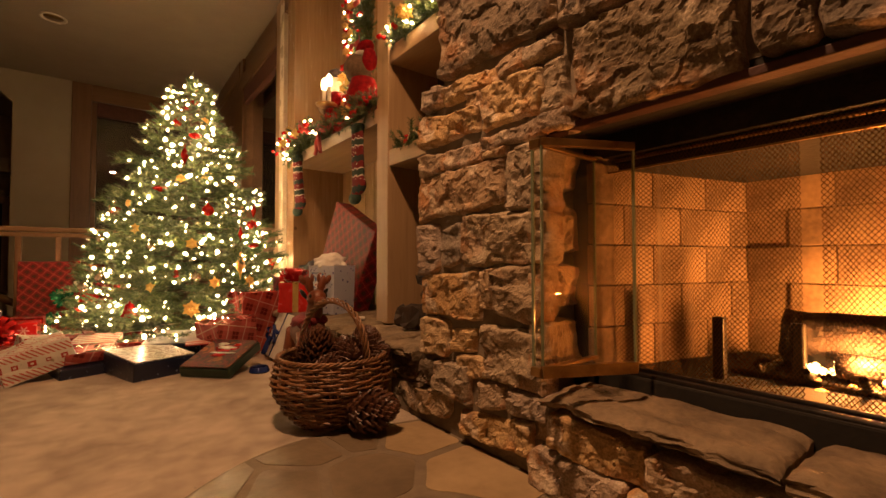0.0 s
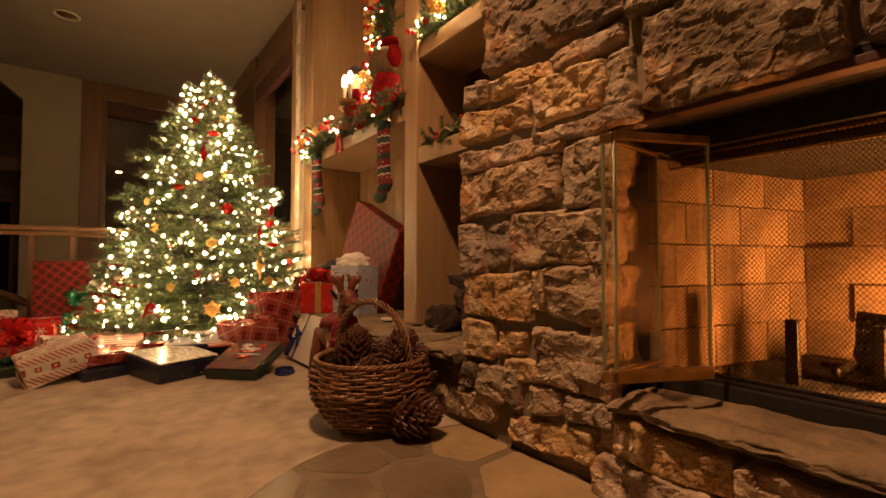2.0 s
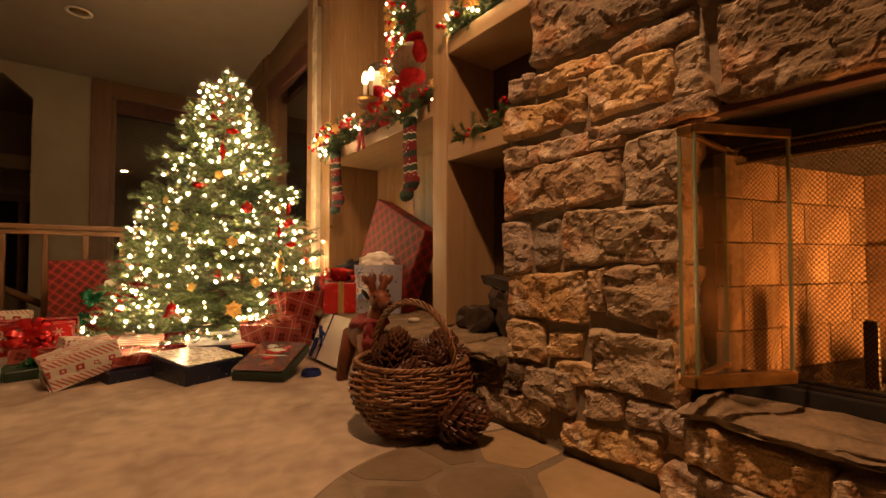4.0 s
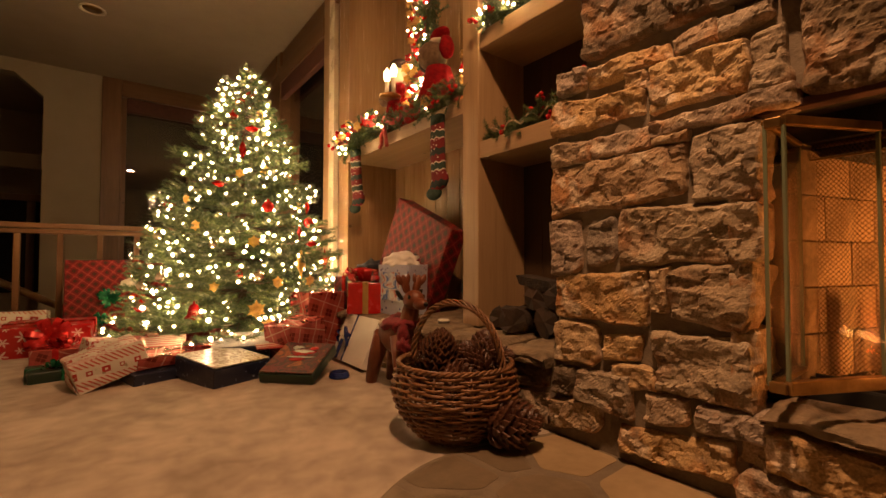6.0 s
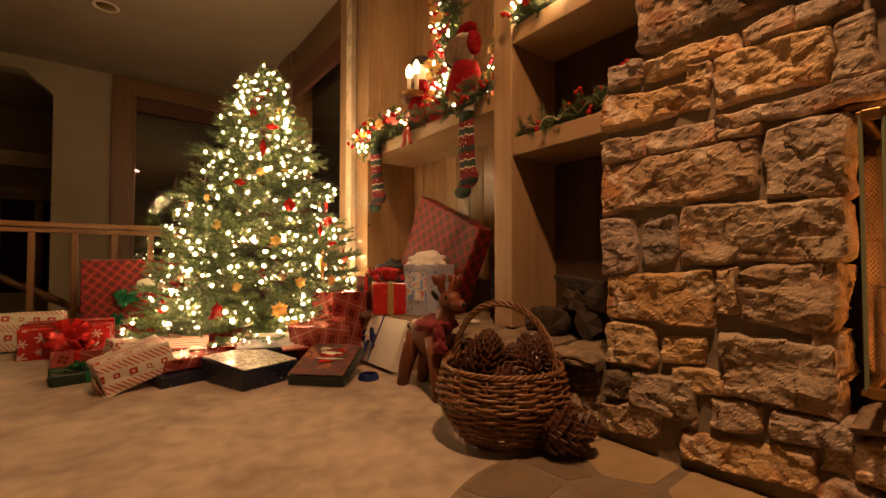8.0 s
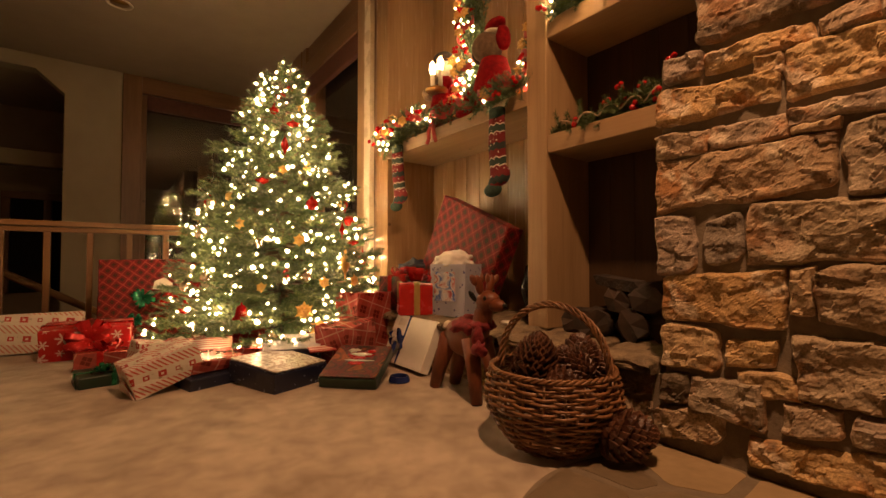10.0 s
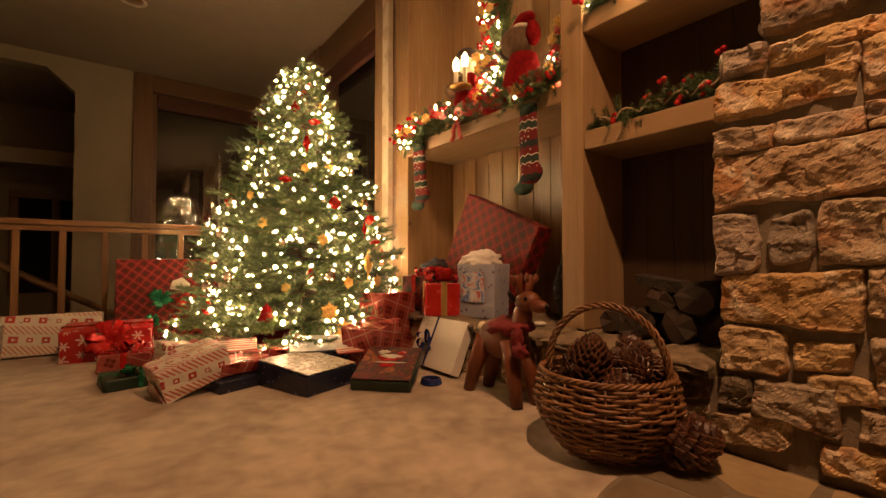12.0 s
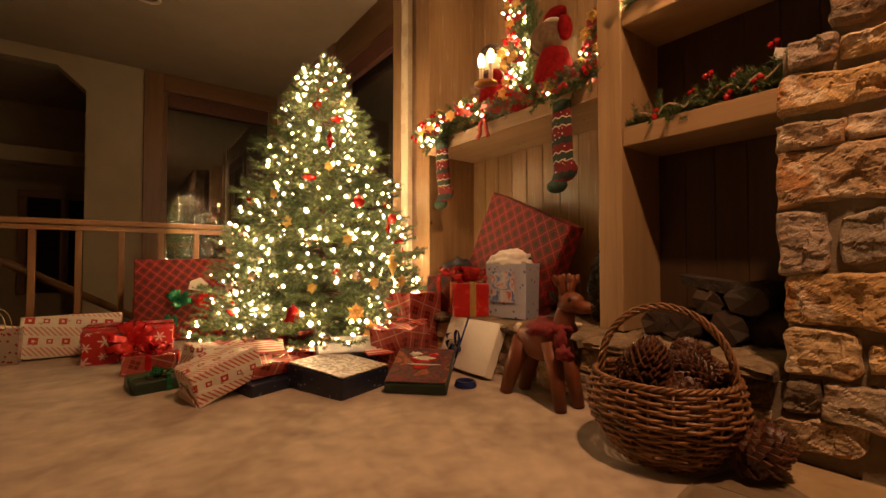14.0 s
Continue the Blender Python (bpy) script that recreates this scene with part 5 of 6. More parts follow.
P_GOLDRIB = mottled("gold_ribbon", (0.42, 0.28, 0.08), (0.60, 0.42, 0.15), 14, 0.3, 0.2, 60, 0.5)
P_BLUERIB = mottled("blue_ribbon", (0.01, 0.018, 0.10), (0.02, 0.045, 0.22), 14, 0.2, 0.1, 60, 0.3)
P_TISSUE = mottled("white_tissue", (0.66, 0.62, 0.57), (0.76, 0.72, 0.66), 14, 0.8, 0.5, 40)
P_DARKCLOTH = mottled("dark_blue_cloth", (0.010, 0.012, 0.022), (0.035, 0.04, 0.06), 14, 0.6, 0.6, 60)
P_CANDY = Graph("red_white_stripes", 0.35)
u, v, co = P_CANDY.uv(28, 28)
P_CANDY = P_CANDY.base(P_CANDY.mix(P_CANDY.op("LESS_THAN", P_CANDY.op("FRACT", v), 0.45), (0.62, 0.55, 0.46), (0.42, 0.03, 0.03)))
M_BLACKBAG = mottled("black_plastic", (0.008, 0.008, 0.009), (0.02, 0.02, 0.022), 20, 0.25, 0.6, 40)


def wrapped(w, d, h, bevel=0.006, sag=0.004):
    """A wrapped parcel standing on z = 0, with slightly slack paper."""
    bm = box(bmesh.new(), (-w / 2, -d / 2, 0), (w / 2, d / 2, h), bevel)
    bmesh.ops.subdivide_edges(bm, edges=[e for e in bm.edges if e.calc_length() > 0.04], cuts=3, use_grid_fill=True)
    for p in bm.verts:
        k = noise.noise_vector(p.co * 11 + Vector((w, d, h)) * 50) + 0.5 * noise.noise_vector(p.co * 27 + Vector((h, w, d)) * 50)
        p.co += sag * Vector((k.x, k.y, k.z if p.co.z > 0.3 * h else 0))
    return bm


def folds(w, d, h):
    """The folded paper flaps at one end of a parcel."""
    bm = bmesh.new()
    prism(bm, [(-d / 2 + 0.004, 0.004), (d / 2 - 0.004, 0.004), (0.15 * d, 0.55 * h), (-0.15 * d, 0.55 * h)], 0, w / 2 + 0.002, w / 2 + 0.006)
    return bm


def ribbon_round(w, d, h, width, both=True):
    bm = bmesh.new()
    t = 0.006
    box(bm, (-width / 2, -d / 2 - t, 0.001), (width / 2, d / 2 + t, h + t), 0.002)
    if both:
        box(bm, (-w / 2 - t, -width / 2, 0.002), (w / 2 + t, width / 2, h + t - 0.002), 0.002)
    return bm


def add_bow(parent, m, material, size, loops=9, band=0.018, seed=1, label="looped ribbon bow"):
    """A knot with standing ribbon loops round it."""
    r = random.Random(seed)
    kb = bmesh.new()
    blob(kb, (0, 0, 0.1 * size), (0.12 * size, 0.12 * size, 0.12 * size), 0, 0.2, None, 2)
    knot = part("bow", kb, material, parent, label, m=m)
    for k in range(loops):
        bm = bmesh.new()
        a = 2 * math.pi * k / loops + r.uniform(-0.2, 0.2)
        out = Vector((math.cos(a), math.sin(a), r.uniform(0.15, 0.95))).normalized()
        side = Vector((-math.sin(a), math.cos(a), 0))
        nrm = out.cross(side)
        prev = None
        for i in range(13):
            t = 2 * math.pi * i / 12
            p = out * size * 0.5 * (1 - math.cos(t)) + nrm * size * 0.22 * math.sin(t)
            c = (bm.verts.new(p + side * band / 2), bm.verts.new(p - side * band / 2))
            if prev:
                bm.faces.new((prev[0], prev[1], c[1], c[0])).smooth = True
            prev = c
        part("loop", bm, material, knot)
    return knot


def gift(name, label, size, m, paper, lid=None, ribbon=None, bow_at=None, bow_size=0.07, band=0.03, sag=0.004, flaps=True):
    w, d, h = size
    t = thing(name, m, label, "present", "presents")
    part("box", wrapped(w, d, h, 0.006, sag), paper, t)
    if flaps:
        part("paper_flap", folds(w, d, h), paper, t, "folded paper end")
        part("paper_flap", folds(w, d, h), paper, t, "folded paper end", m=pose(0, 0, 0, 0, 0, 180))
    if lid:
        part("lid", boxed((-w / 2 + 0.004, -d / 2 + 0.004, h + 0.006), (w / 2 - 0.004, d / 2 - 0.004, h + 0.010), 0.001), lid, t, "printed lid")
    if ribbon:
        part("ribbon", ribbon_round(w, d, h, band), ribbon, t, "ribbon band")
        if bow_at is not None:
            add_bow(t, pose(*bow_at), ribbon, bow_size, 11, band * 0.8)
    return t


gift("navy_gift_box", "navy starred gift box with snow scene lid on the carpet", (0.30, 0.36, 0.10), pose(0.185, 2.87, 0, 4, 0, 20), P_NAVY, P_WINTER, flaps=False, sag=0.002)
def add_print(parent, z):
    """The printed figure group in the middle of the dark lid: pale and red patches."""
    for x, y, w, d, mat in ((0.0, 0.045, 0.11, 0.06, P_REDGIFT), (0.0, 0.052, 0.09, 0.035, M_CARD), (-0.045, 0.090, 0.05, 0.035, M_CARD), (0.05, 0.085, 0.04, 0.03, P_REDGIFT), (0.01, -0.005, 0.13, 0.012, M_CARD), (0.0, -0.03, 0.07, 0.03, P_REDGIFT)):
        z += 0.0006
        bm = bmesh.new()
        blob(bm, (x, y, z), (w / 2, d / 2, 0.0008), 0, 0.7, None, 3)
        part("print", bm, mat, parent, "printed patch on the lid")


pic = gift("picture_gift_box", "dark green gift box with red holiday picture lid", (0.28, 0.30, 0.05), pose(0.505, 2.635, 0.048, 18, 0, -46), P_GREEN, P_HOLIDAY, flaps=False, sag=0.002)
add_print(pic, 0.060)
lt = thing("white_gift_box", pose(0.805, 2.70, 0.012, 0, 24, 0), "plain white box with blue ribbon leaning on the hearth", "present", "presents")
part("box", wrapped(0.055, 0.40, 0.275, 0.004, 0.001), P_WHITE, lt)
part("ribbon", boxed((-0.031, 0.045, 0.001), (0.031, 0.057, 0.278), 0.001), P_BLUERIB, lt, "narrow blue ribbon")
tg = boxed((-0.030, 0.08, 0.215), (-0.0285, 0.15, 0.255), 0)
part("tag", tg, M_CARD, lt, "small gift tag")
for i, (yy, zz, ry, rz) in enumerate(((0.070, 0.060, 0.038, 0.058), (0.052, 0.150, 0.030, 0.040), (0.062, 0.105, 0.046, 0.030), (0.085, 0.150, 0.034, 0.022))):
    rb = bmesh.new()
    prev = None
    for k in range(25):
        a = 2 * math.pi * k / 24
        p = Vector((-0.040 - 0.020 * (1 - math.cos(a + i)), yy + ry * math.cos(a), zz + rz * math.sin(a)))
        w = Vector((0.010, 0, 0.003 * math.sin(2 * a)))
        c = (rb.verts.new(p - w), rb.verts.new(p + w))
        if prev:
            rb.faces.new((prev[0], prev[1], c[1], c[0])).smooth = True
        prev = c
    part("ribbon_curl", rb, P_BLUERIB, lt, "curled blue ribbon")
rb = bmesh.new()
for k in range(3):
    tube(rb, [((0.048 - 0.003 * k) * math.cos(a), (0.048 - 0.003 * k) * math.sin(a), 0.005 + 0.009 * k) for a in (2 * math.pi * j / 24 for j in range(24))], 0.006, 6, closed=True)
solid("ribbon_coil", rb, P_BLUERIB, "coil of shiny blue ribbon on the carpet", "ribbon", pose(0.66, 2.50, 0.002))

gift("foil_gift", "shiny red foil plaid present beside the tree", (0.26, 0.22, 0.25), pose(0.61, 2.97, 0, 0, -8, 24), P_FOIL, sag=0.012)
gift("foil_gift", "shiny red foil plaid present stacked at the back", (0.27, 0.22, 0.40), pose(0.80, 3.17, 0, 0, 0, 12), P_FOIL, sag=0.012)
gift("candy_gift", "white present with red stripes and motifs, lying tilted", (0.29, 0.19, 0.14), pose(-0.275, 3.045, 0.045, 6, -17, 14), P_STRIPE, sag=0.014)
gift("candy_gift", "small upright white wrapped present with red motifs", (0.13, 0.11, 0.19), pose(-0.345, 3.32, 0, 5, 6, 20), P_STRIPE, sag=0.008)
gift("green_gift", "flat dark green present with a green bow", (0.27, 0.22, 0.055), pose(-0.475, 3.38, 0, 0, 0, 8), P_GREEN, ribbon=M_GREEN_BOW, bow_at=(-0.03, -0.06, 0.06), bow_size=0.06, band=0.02)
gift("snowflake_gift", "red snowflake present with a large red bow", (0.44, 0.24, 0.20), pose(-0.585, 4.19, 0, 6, 0, -5), P_SNOW, ribbon=M_RED_BOW, bow_at=(0.02, -0.13, 0.13, 60, 0, 0), bow_size=0.13, band=0.045, sag=0.006)
gift("dark_red_gift", "small dark red foil present before the red one", (0.24, 0.16, 0.10), pose(-0.50, 3.72, 0, 0, 0, -15), P_FOIL, ribbon=M_RED_BOW, bow_at=(0, 0, 0.1), bow_size=0.09, band=0.03)
gift("candy_gift", "wide white present printed with red motifs", (0.48, 0.16, 0.25), pose(-0.87, 4.50, 0, -8, 0, -3), P_STRIPE2, sag=0.005)
big = gift("large_plaid_gift", "large red plaid present standing against the railing", (0.66, 0.20, 0.60), pose(-0.23, 4.74, 0, -4, 0, -2), P_PLAID_S, sag=0.003)
add_bow(big, pose(-0.06, -0.12, 0.30, 80, 0, 0), M_GREEN_BOW, 0.085, 13, 0.02, 4, "green foil bow")
add_bow(big, pose(-0.11, -0.12, 0.14, 80, 0, 0), M_GREEN_BOW, 0.06, 11, 0.018, 8, "green foil bow")
add_bow(big, pose(0.11, -0.13, 0.27, 80, 0, 0), M_RED_BOW, 0.075, 13, 0.02, 6, "red foil bow")
cd = bmesh.new()
prism(cd, [(-0.06, 0), (0.06, 0), (0.06, 0.06), (0, 0.10), (-0.06, 0.06)], 1, -0.004, 0.004)
part("tag", cd, M_CARD, big, "white house-shaped tag", m=pose(0.06, -0.125, 0.36, 0, 12, 0))
gift("striped_gift", "red and white striped present under the tree", (0.22, 0.20, 0.15), pose(-0.045, 3.33, 0, 8, 0, -12), P_CANDY, sag=0.005)
gift("navy_gift_box", "flat navy starred box under a foil parcel", (0.30, 0.20, 0.06), pose(-0.075, 3.06, 0, 4, 0, 18), P_NAVY, flaps=False, sag=0.002)
gift("foil_gift", "crumpled red and gold foil parcel on a navy box", (0.24, 0.17, 0.06), pose(-0.07, 3.075, 0.072, 6, 0, 12), P_FOIL, sag=0.016, flaps=False)
gift("silver_gift_box", "silver and white box lid shining below the tree", (0.30, 0.24, 0.14), pose(0.34, 3.12, 0, 10, 0, -20), P_NAVY, P_WINTER2, flaps=False)
gift("red_gift", "small red plaid present in the shade of the tree", (0.24, 0.2, 0.14), pose(-0.22, 3.55, 0, 0, 0, 30), P_PLAID)
gift("candy_gift", "small white wrapped present tucked behind others", (0.16, 0.1, 0.10), pose(-0.14, 3.22, 0.02, 15, 10, -30), P_STRIPE2, sag=0.008)
gift("blue_note_box", "thin striped paper packet lying on the silver box", (0.14, 0.08, 0.012), pose(0.43, 2.92, 0.115, 8, 0, -10), P_CANDY, flaps=False, sag=0.001)
gift("red_gift", "red foil parcel low behind the boxes", (0.22, 0.18, 0.12), pose(0.12, 3.28, 0, 0, 0, -25), P_FOIL)

tsk = bmesh.new()
lathe(tsk, [(0.60, 0.004), (0.58, 0.012), (0.40, 0.03), (0.21, 0.05), (0.10, 0.06)], 48)
for p in tsk.verts:
    p.co.z += 0.012 * (1 + math.sin(9 * math.atan2(p.co.y, p.co.x))) * min(1, p.co.xy.length / 0.5)
solid("tree_skirt", tsk, M_REDMATT, "red cloth skirt round the foot of the tree", "tree skirt", pose(0.495, 3.87, 0), smooth=True)


def paper_bag(w, d, h):
    bm = bmesh.new()
    k = 0.94
    lo = [(-w / 2 * k, -d / 2 * k, 0), (w / 2 * k, -d / 2 * k, 0), (w / 2 * k, d / 2 * k, 0), (-w / 2 * k, d / 2 * k, 0)]
    hi = [(-w / 2, -d / 2, h), (w / 2, -d / 2, h), (w / 2, d / 2, h), (-w / 2, d / 2, h)]
    a, b = [bm.verts.new(p) for p in lo], [bm.verts.new(p) for p in hi]
    bm.faces.new(a[::-1])
    for i in range(4):
        bm.faces.new((a[i], a[(i + 1) % 4], b[(i + 1) % 4], b[i]))
    geo = bm.faces[:]
    bmesh.ops.solidify(bm, geom=geo, thickness=0.002)
    return bm


def tissue(w, d, h, seed):
    """Crumpled tissue paper standing out of a bag."""
    bm = bmesh.new()
    bmesh.ops.create_icosphere(bm, subdivisions=4, radius=1)
    for p in bm.verts:
        k = 1 + 0.35 * noise.noise(p.co * 2.6 + Vector((seed, 0, 0))) + 0.18 * abs(noise.noise(p.co * 7 + Vector((seed, 3, 0))))
        p.co = Vector((p.co.x * w / 2 * k, p.co.y * d / 2 * k, p.co.z * h * k))
    return bm


bg = thing("gift_bag", pose(-1.20, 4.42, 0, 0, 0, -6), "small dotted paper gift bag with twisted handles", "gift bag", "presents")
part("bag", paper_bag(0.21, 0.10, 0.21), P_BAG, bg)
for y in (-0.05, 0.05):
    b = bmesh.new()
    tube(b, [(0.05 * math.cos(a), y, 0.20 + 0.11 * math.sin(a)) for a in (math.pi * i / 12 for i in range(13))], 0.003, 5)
    part("handle", b, M_CORD, bg, "white cord handle")
part("tissue", tissue(0.17, 0.08, 0.03, 2), P_STRIPE, bg, m=pose(0, 0, 0.19))

HEARTH = 0.274
gb = thing("gift_bag", pose(1.14, 2.655, HEARTH, 0, 0, 16), "white star gift bag with tissue on the stone ledge", "gift bag", "presents")
part("bag", paper_bag(0.17, 0.25, 0.30), P_STAR, gb)
part("picture", boxed((-0.0895, -0.06, 0.09), (-0.0875, 0.09, 0.26), 0), P_SNOWMAN, gb, "blue printed winter picture", m=pose(0, 0, 0, 0, -1.5, 0))
part("tissue", tissue(0.15, 0.24, 0.06, 5), P_TISSUE, gb, "crumpled white tissue paper", True, pose(0, 0.02, 0.31))
pb = thing("large_plaid_gift", pose(1.345, 2.795, 0.655), "large red plaid present leaning in the niche", "present", "presents")
part("box", box(bmesh.new(), (-0.06, -0.345, -0.275), (0.06, 0.345, 0.275), 0.008), P_PLAID, pb, m=pose(0, 0, 0, 22.5, 6, 0))
part("paper_flap", boxed((-0.05, -0.351, -0.2), (0.05, -0.346, 0.2), 0.001), P_PLAID, pb, "folded paper end", m=pose(0, 0, 0, 22.5, 6, 0))
gift("red_bow_gift", "red present with gold ribbon and big red bow", (0.21, 0.19, 0.19), pose(0.995, 2.865, HEARTH, 0, 0, -28), P_REDGIFT, ribbon=P_GOLDRIB, band=0.035)
rbow = thing("red_bow", pose(0.995, 2.865, HEARTH + 0.195), "large looped red ribbon bow on a present", "bow")
add_bow(rbow, pose(0, 0, 0), M_RED_BOW, 0.13, 13, 0.045, 3)
dk = bmesh.new()
blob(dk, (0, 0, 0.13), (0.14, 0.15, 0.14), 0, 0.35)
blob(dk, (0.02, 0.03, 0.27), (0.11, 0.12, 0.07), 0, 0.6)
solid("cloth_sack", dk, P_DARKCLOTH, "dark blue cloth bundle on the stone ledge", "sack", pose(1.25, 3.27, HEARTH - 0.01))
gift("dark_plaid_gift", "dark green and red plaid present on the ledge", (0.22, 0.2, 0.22), pose(1.07, 3.15, HEARTH, 0, 0, 15), plaid_paper("green_red_plaid", (0.10, 0.012, 0.012), (0.008, 0.018, 0.012), (0.35, 0.03, 0.03), 0.09), ribbon=M_RED_BOW, bow_at=(-0.03, -0.03, 0.22), bow_size=0.09, band=0.03)
bb = bmesh.new()
blob(bb, (0, 0, 0.17), (0.12, 0.07, 0.18), 0, 0.25)
blob(bb, (0, -0.01, 0.33), (0.08, 0.05, 0.10), 0, 0.45)
solid("black_bag", bb, M_BLACKBAG, "crumpled shiny black plastic bag in the niche", "bag", pose(1.40, 2.235, HEARTH - 0.01))
# small white round item on the ledge, taken for a lid
sl = bmesh.new()
lathe(sl, [(0.0, 0.0), (0.03, 0.0), (0.032, 0.01), (0.026, 0.016), (0.0, 0.017)], 20)
solid("candle_tin", sl, M_CARD, "small round white lid on the stone ledge", "tin", pose(1.12, 2.22, HEARTH), smooth=True)

# ---- stones, flags and firebricks ----
def rough_block(w, h, depth, seed, nu=18, nv=12, skew=(0, 0, 0, 0)):
    """A quarried stone, face towards -x, its outline a loose quad; skew lifts its four corners (left low, left high, right low, right high)."""
    bm = bmesh.new()
    nu, nv = max(8, min(nu, int(w / 0.0050))), max(7, min(nv, int(h / 0.0050)))
    so = Vector((seed * 3.7, seed * 1.3, seed * 7.1))
    edge = min(0.015, 0.22 * min(w, h))
    cut = [min(0.040, 0.34 * min(w, h)) * (0.25 + 0.75 * abs(noise.noise(so * 0.7 + Vector((k * 3.1, 0, 0))) * 2) % 1.0) for k in range(4)]
    tip = Vector((0, 0.25 * noise.noise(so + Vector((9, 0, 0))), 0.35 * noise.noise(so + Vector((0, 9, 0)))))
    grid = []
    for i in range(nu + 1):
        row = []
        for j in range(nv + 1):
            u, v = i / nu, j / nv
            lo = (1 - u) * skew[0] + u * skew[2]
            hi = (1 - u) * skew[1] + u * skew[3]
            y, z = -w * (u - 0.5), lo * (1 - v) + (h + hi) * v
            du, dv = min(u, 1 - u) * w, min(v, 1 - v) * h
            c = cut[(u > 0.5) * 2 + (v > 0.5)]
            pull = max(0.0, 1 - (du + dv) / c) if c > 0 else 0
            y += math.copysign(1, u - 0.5) * 0.42 * c * pull ** 1.3
            z -= math.copysign(1, v - 0.5) * 0.42 * c * pull ** 1.3
            y += 0.011 * noise.noise(Vector((y * 13, z * 16, 0)) + so) + 0.003 * noise.noise(Vector((y * 50, z * 50, 1)) + so)
            z += 0.011 * noise.noise(Vector((z * 16, y * 13, 5)) + so) + 0.003 * noise.noise(Vector((z * 50, y * 50, 7)) + so)
            s = min(1.0, min(du, dv) / edge)
            face = math.sqrt(max(0.0, 1 - (1 - s) ** 2))
            big = noise.noise(Vector((y * 6, z * 8, 2)) + so)
            q = Vector((y * 10 + 4 * z, z * 13 - 4 * y, 4)) + so
            ridge = noise.ridged_multi_fractal(q, 0.9, 2.1, 4, 1.0, 2.0)
            q = Vector((y * 13 + z * 5, z * 18 - y * 4, 6)) + so
            near = noise.voronoi(q)[1][0]
            lean = noise.noise_vector(near * 5.3)
            facet = lean.y * (q.y - near.y) + lean.x * (q.x - near.x) + 0.8 * lean.z
            q = Vector((y * 33 + z * 9, z * 42 - y * 10, 8)) + so
            near = noise.voronoi(q)[1][0]
            lean = noise.noise_vector(near * 4.1)
            chip = lean.y * (q.y - near.y) + lean.x * (q.x - near.x) + 0.7 * lean.z
            fine = noise.noise(Vector((y * 70, z * 80, 3)) + so)
            x = 0.055 - face * (depth + 0.015 * big + 0.0060 * (ridge - 1.1) + 0.0170 * facet + 0.0060 * chip + 0.0012 * fine + tip.y * y * 0.35 + tip.z * (z - h / 2) * 0.6)
            row.append(bm.verts.new((x, y, z)))
        grid.append(row)
    for i in range(nu):
        for j in range(nv):
            if (i + j) % 2:
                bm.faces.new((grid[i][j], grid[i][j + 1], grid[i + 1][j + 1], grid[i + 1][j]))
            else:
                bm.faces.new((grid[i][j], grid[i][j + 1], grid[i + 1][j + 1]))
                bm.faces.new((grid[i][j], grid[i + 1][j + 1], grid[i + 1][j]))
    bmesh.ops.recalc_face_normals(bm, faces=bm.faces[:])
    if sum(f.normal.x for f in bm.faces) > 0:
        bmesh.ops.reverse_faces(bm, faces=bm.faces[:])
    return bm


count = [0]


def stone(yl, yr, bl, tl, br, tr, x=0.93, depth=0.062, look_of=None):
    """One stone of the chimney face between yl and yr, with its low and high edge at either end."""
    count[0] += 1
    grow = 0.0095
    bl, br, tl, tr = bl - grow, br - grow, tl + grow, tr + grow
    h = 0.5 * (tl - bl + tr - br)
    bm = rough_block(yl - yr + 2 * grow, h, depth, count[0], 80, 48, (0, tl - bl - h, br - bl, tr - bl - h))
    part("stone", bm, look_of or M_STONE, chim, m=pose(x, (yl + yr) / 2, bl))


stone(1.200, 0.957, 1.155, 1.202, 1.156, 1.203)
stone(1.324, 1.212, 1.163, 1.237, 1.155, 1.220)
stone(1.015, 0.770, 1.017, 1.157, 1.016, 1.134)
stone(0.942, 0.839, 1.160, 1.201, 1.160, 1.217)
stone(0.831, 0.719, 1.153, 1.207, 1.174, 1.206, look_of=M_STONE_GREY)
stone(0.760, 0.697, 1.005, 1.137, 1.008, 1.142, look_of=M_STONE_GREY)
stone(1.353, 1.029, 1.024, 1.141, 1.033, 1.103)
stone(1.084, 1.022, 1.119, 1.160, 1.092, 1.148)
stone(1.002, 0.680, 0.947, 0.986, 0.956, 0.994)
stone(1.194, 1.009, 0.921, 0.986, 0.920, 0.985)
stone(1.355, 1.206, 0.923, 0.995, 0.927, 0.985)
stone(1.356, 0.914, 0.749, 0.908, 0.782, 0.915)
stone(0.897, 0.740, 0.758, 0.926, 0.746, 0.927, look_of=M_STONE_GREY)
stone(1.001, 0.915, 0.924, 0.935, 0.925, 0.941)
stone(1.355, 1.246, 0.551, 0.730, 0.563, 0.727)
stone(1.216, 1.121, 0.581, 0.707, 0.599, 0.735, look_of=M_STONE_GREY)
stone(1.103, 0.749, 0.590, 0.749, 0.601, 0.734, look_of=M_STONE_GREY)
stone(1.342, 1.023, 0.410, 0.542, 0.415, 0.567)
stone(1.012, 0.968, 0.451, 0.567, 0.455, 0.576)
stone(0.960, 0.768, 0.445, 0.576, 0.422, 0.588, look_of=M_STONE_GREY)
stone(1.344, 1.187, 0.259, 0.398, 0.275, 0.390)
stone(1.161, 1.050, 0.295, 0.365, 0.309, 0.375)
stone(1.002, 0.770, 0.244, 0.399, 0.234, 0.400, look_of=M_STONE_GREY)
stone(1.135, 1.003, 0.220, 0.282, 0.233, 0.286)
stone(1.260, 1.078, 0.158, 0.237, 0.132, 0.256, look_of=M_STONE_GREY)
stone(1.034, 0.921, 0.148, 0.216, 0.161, 0.231)
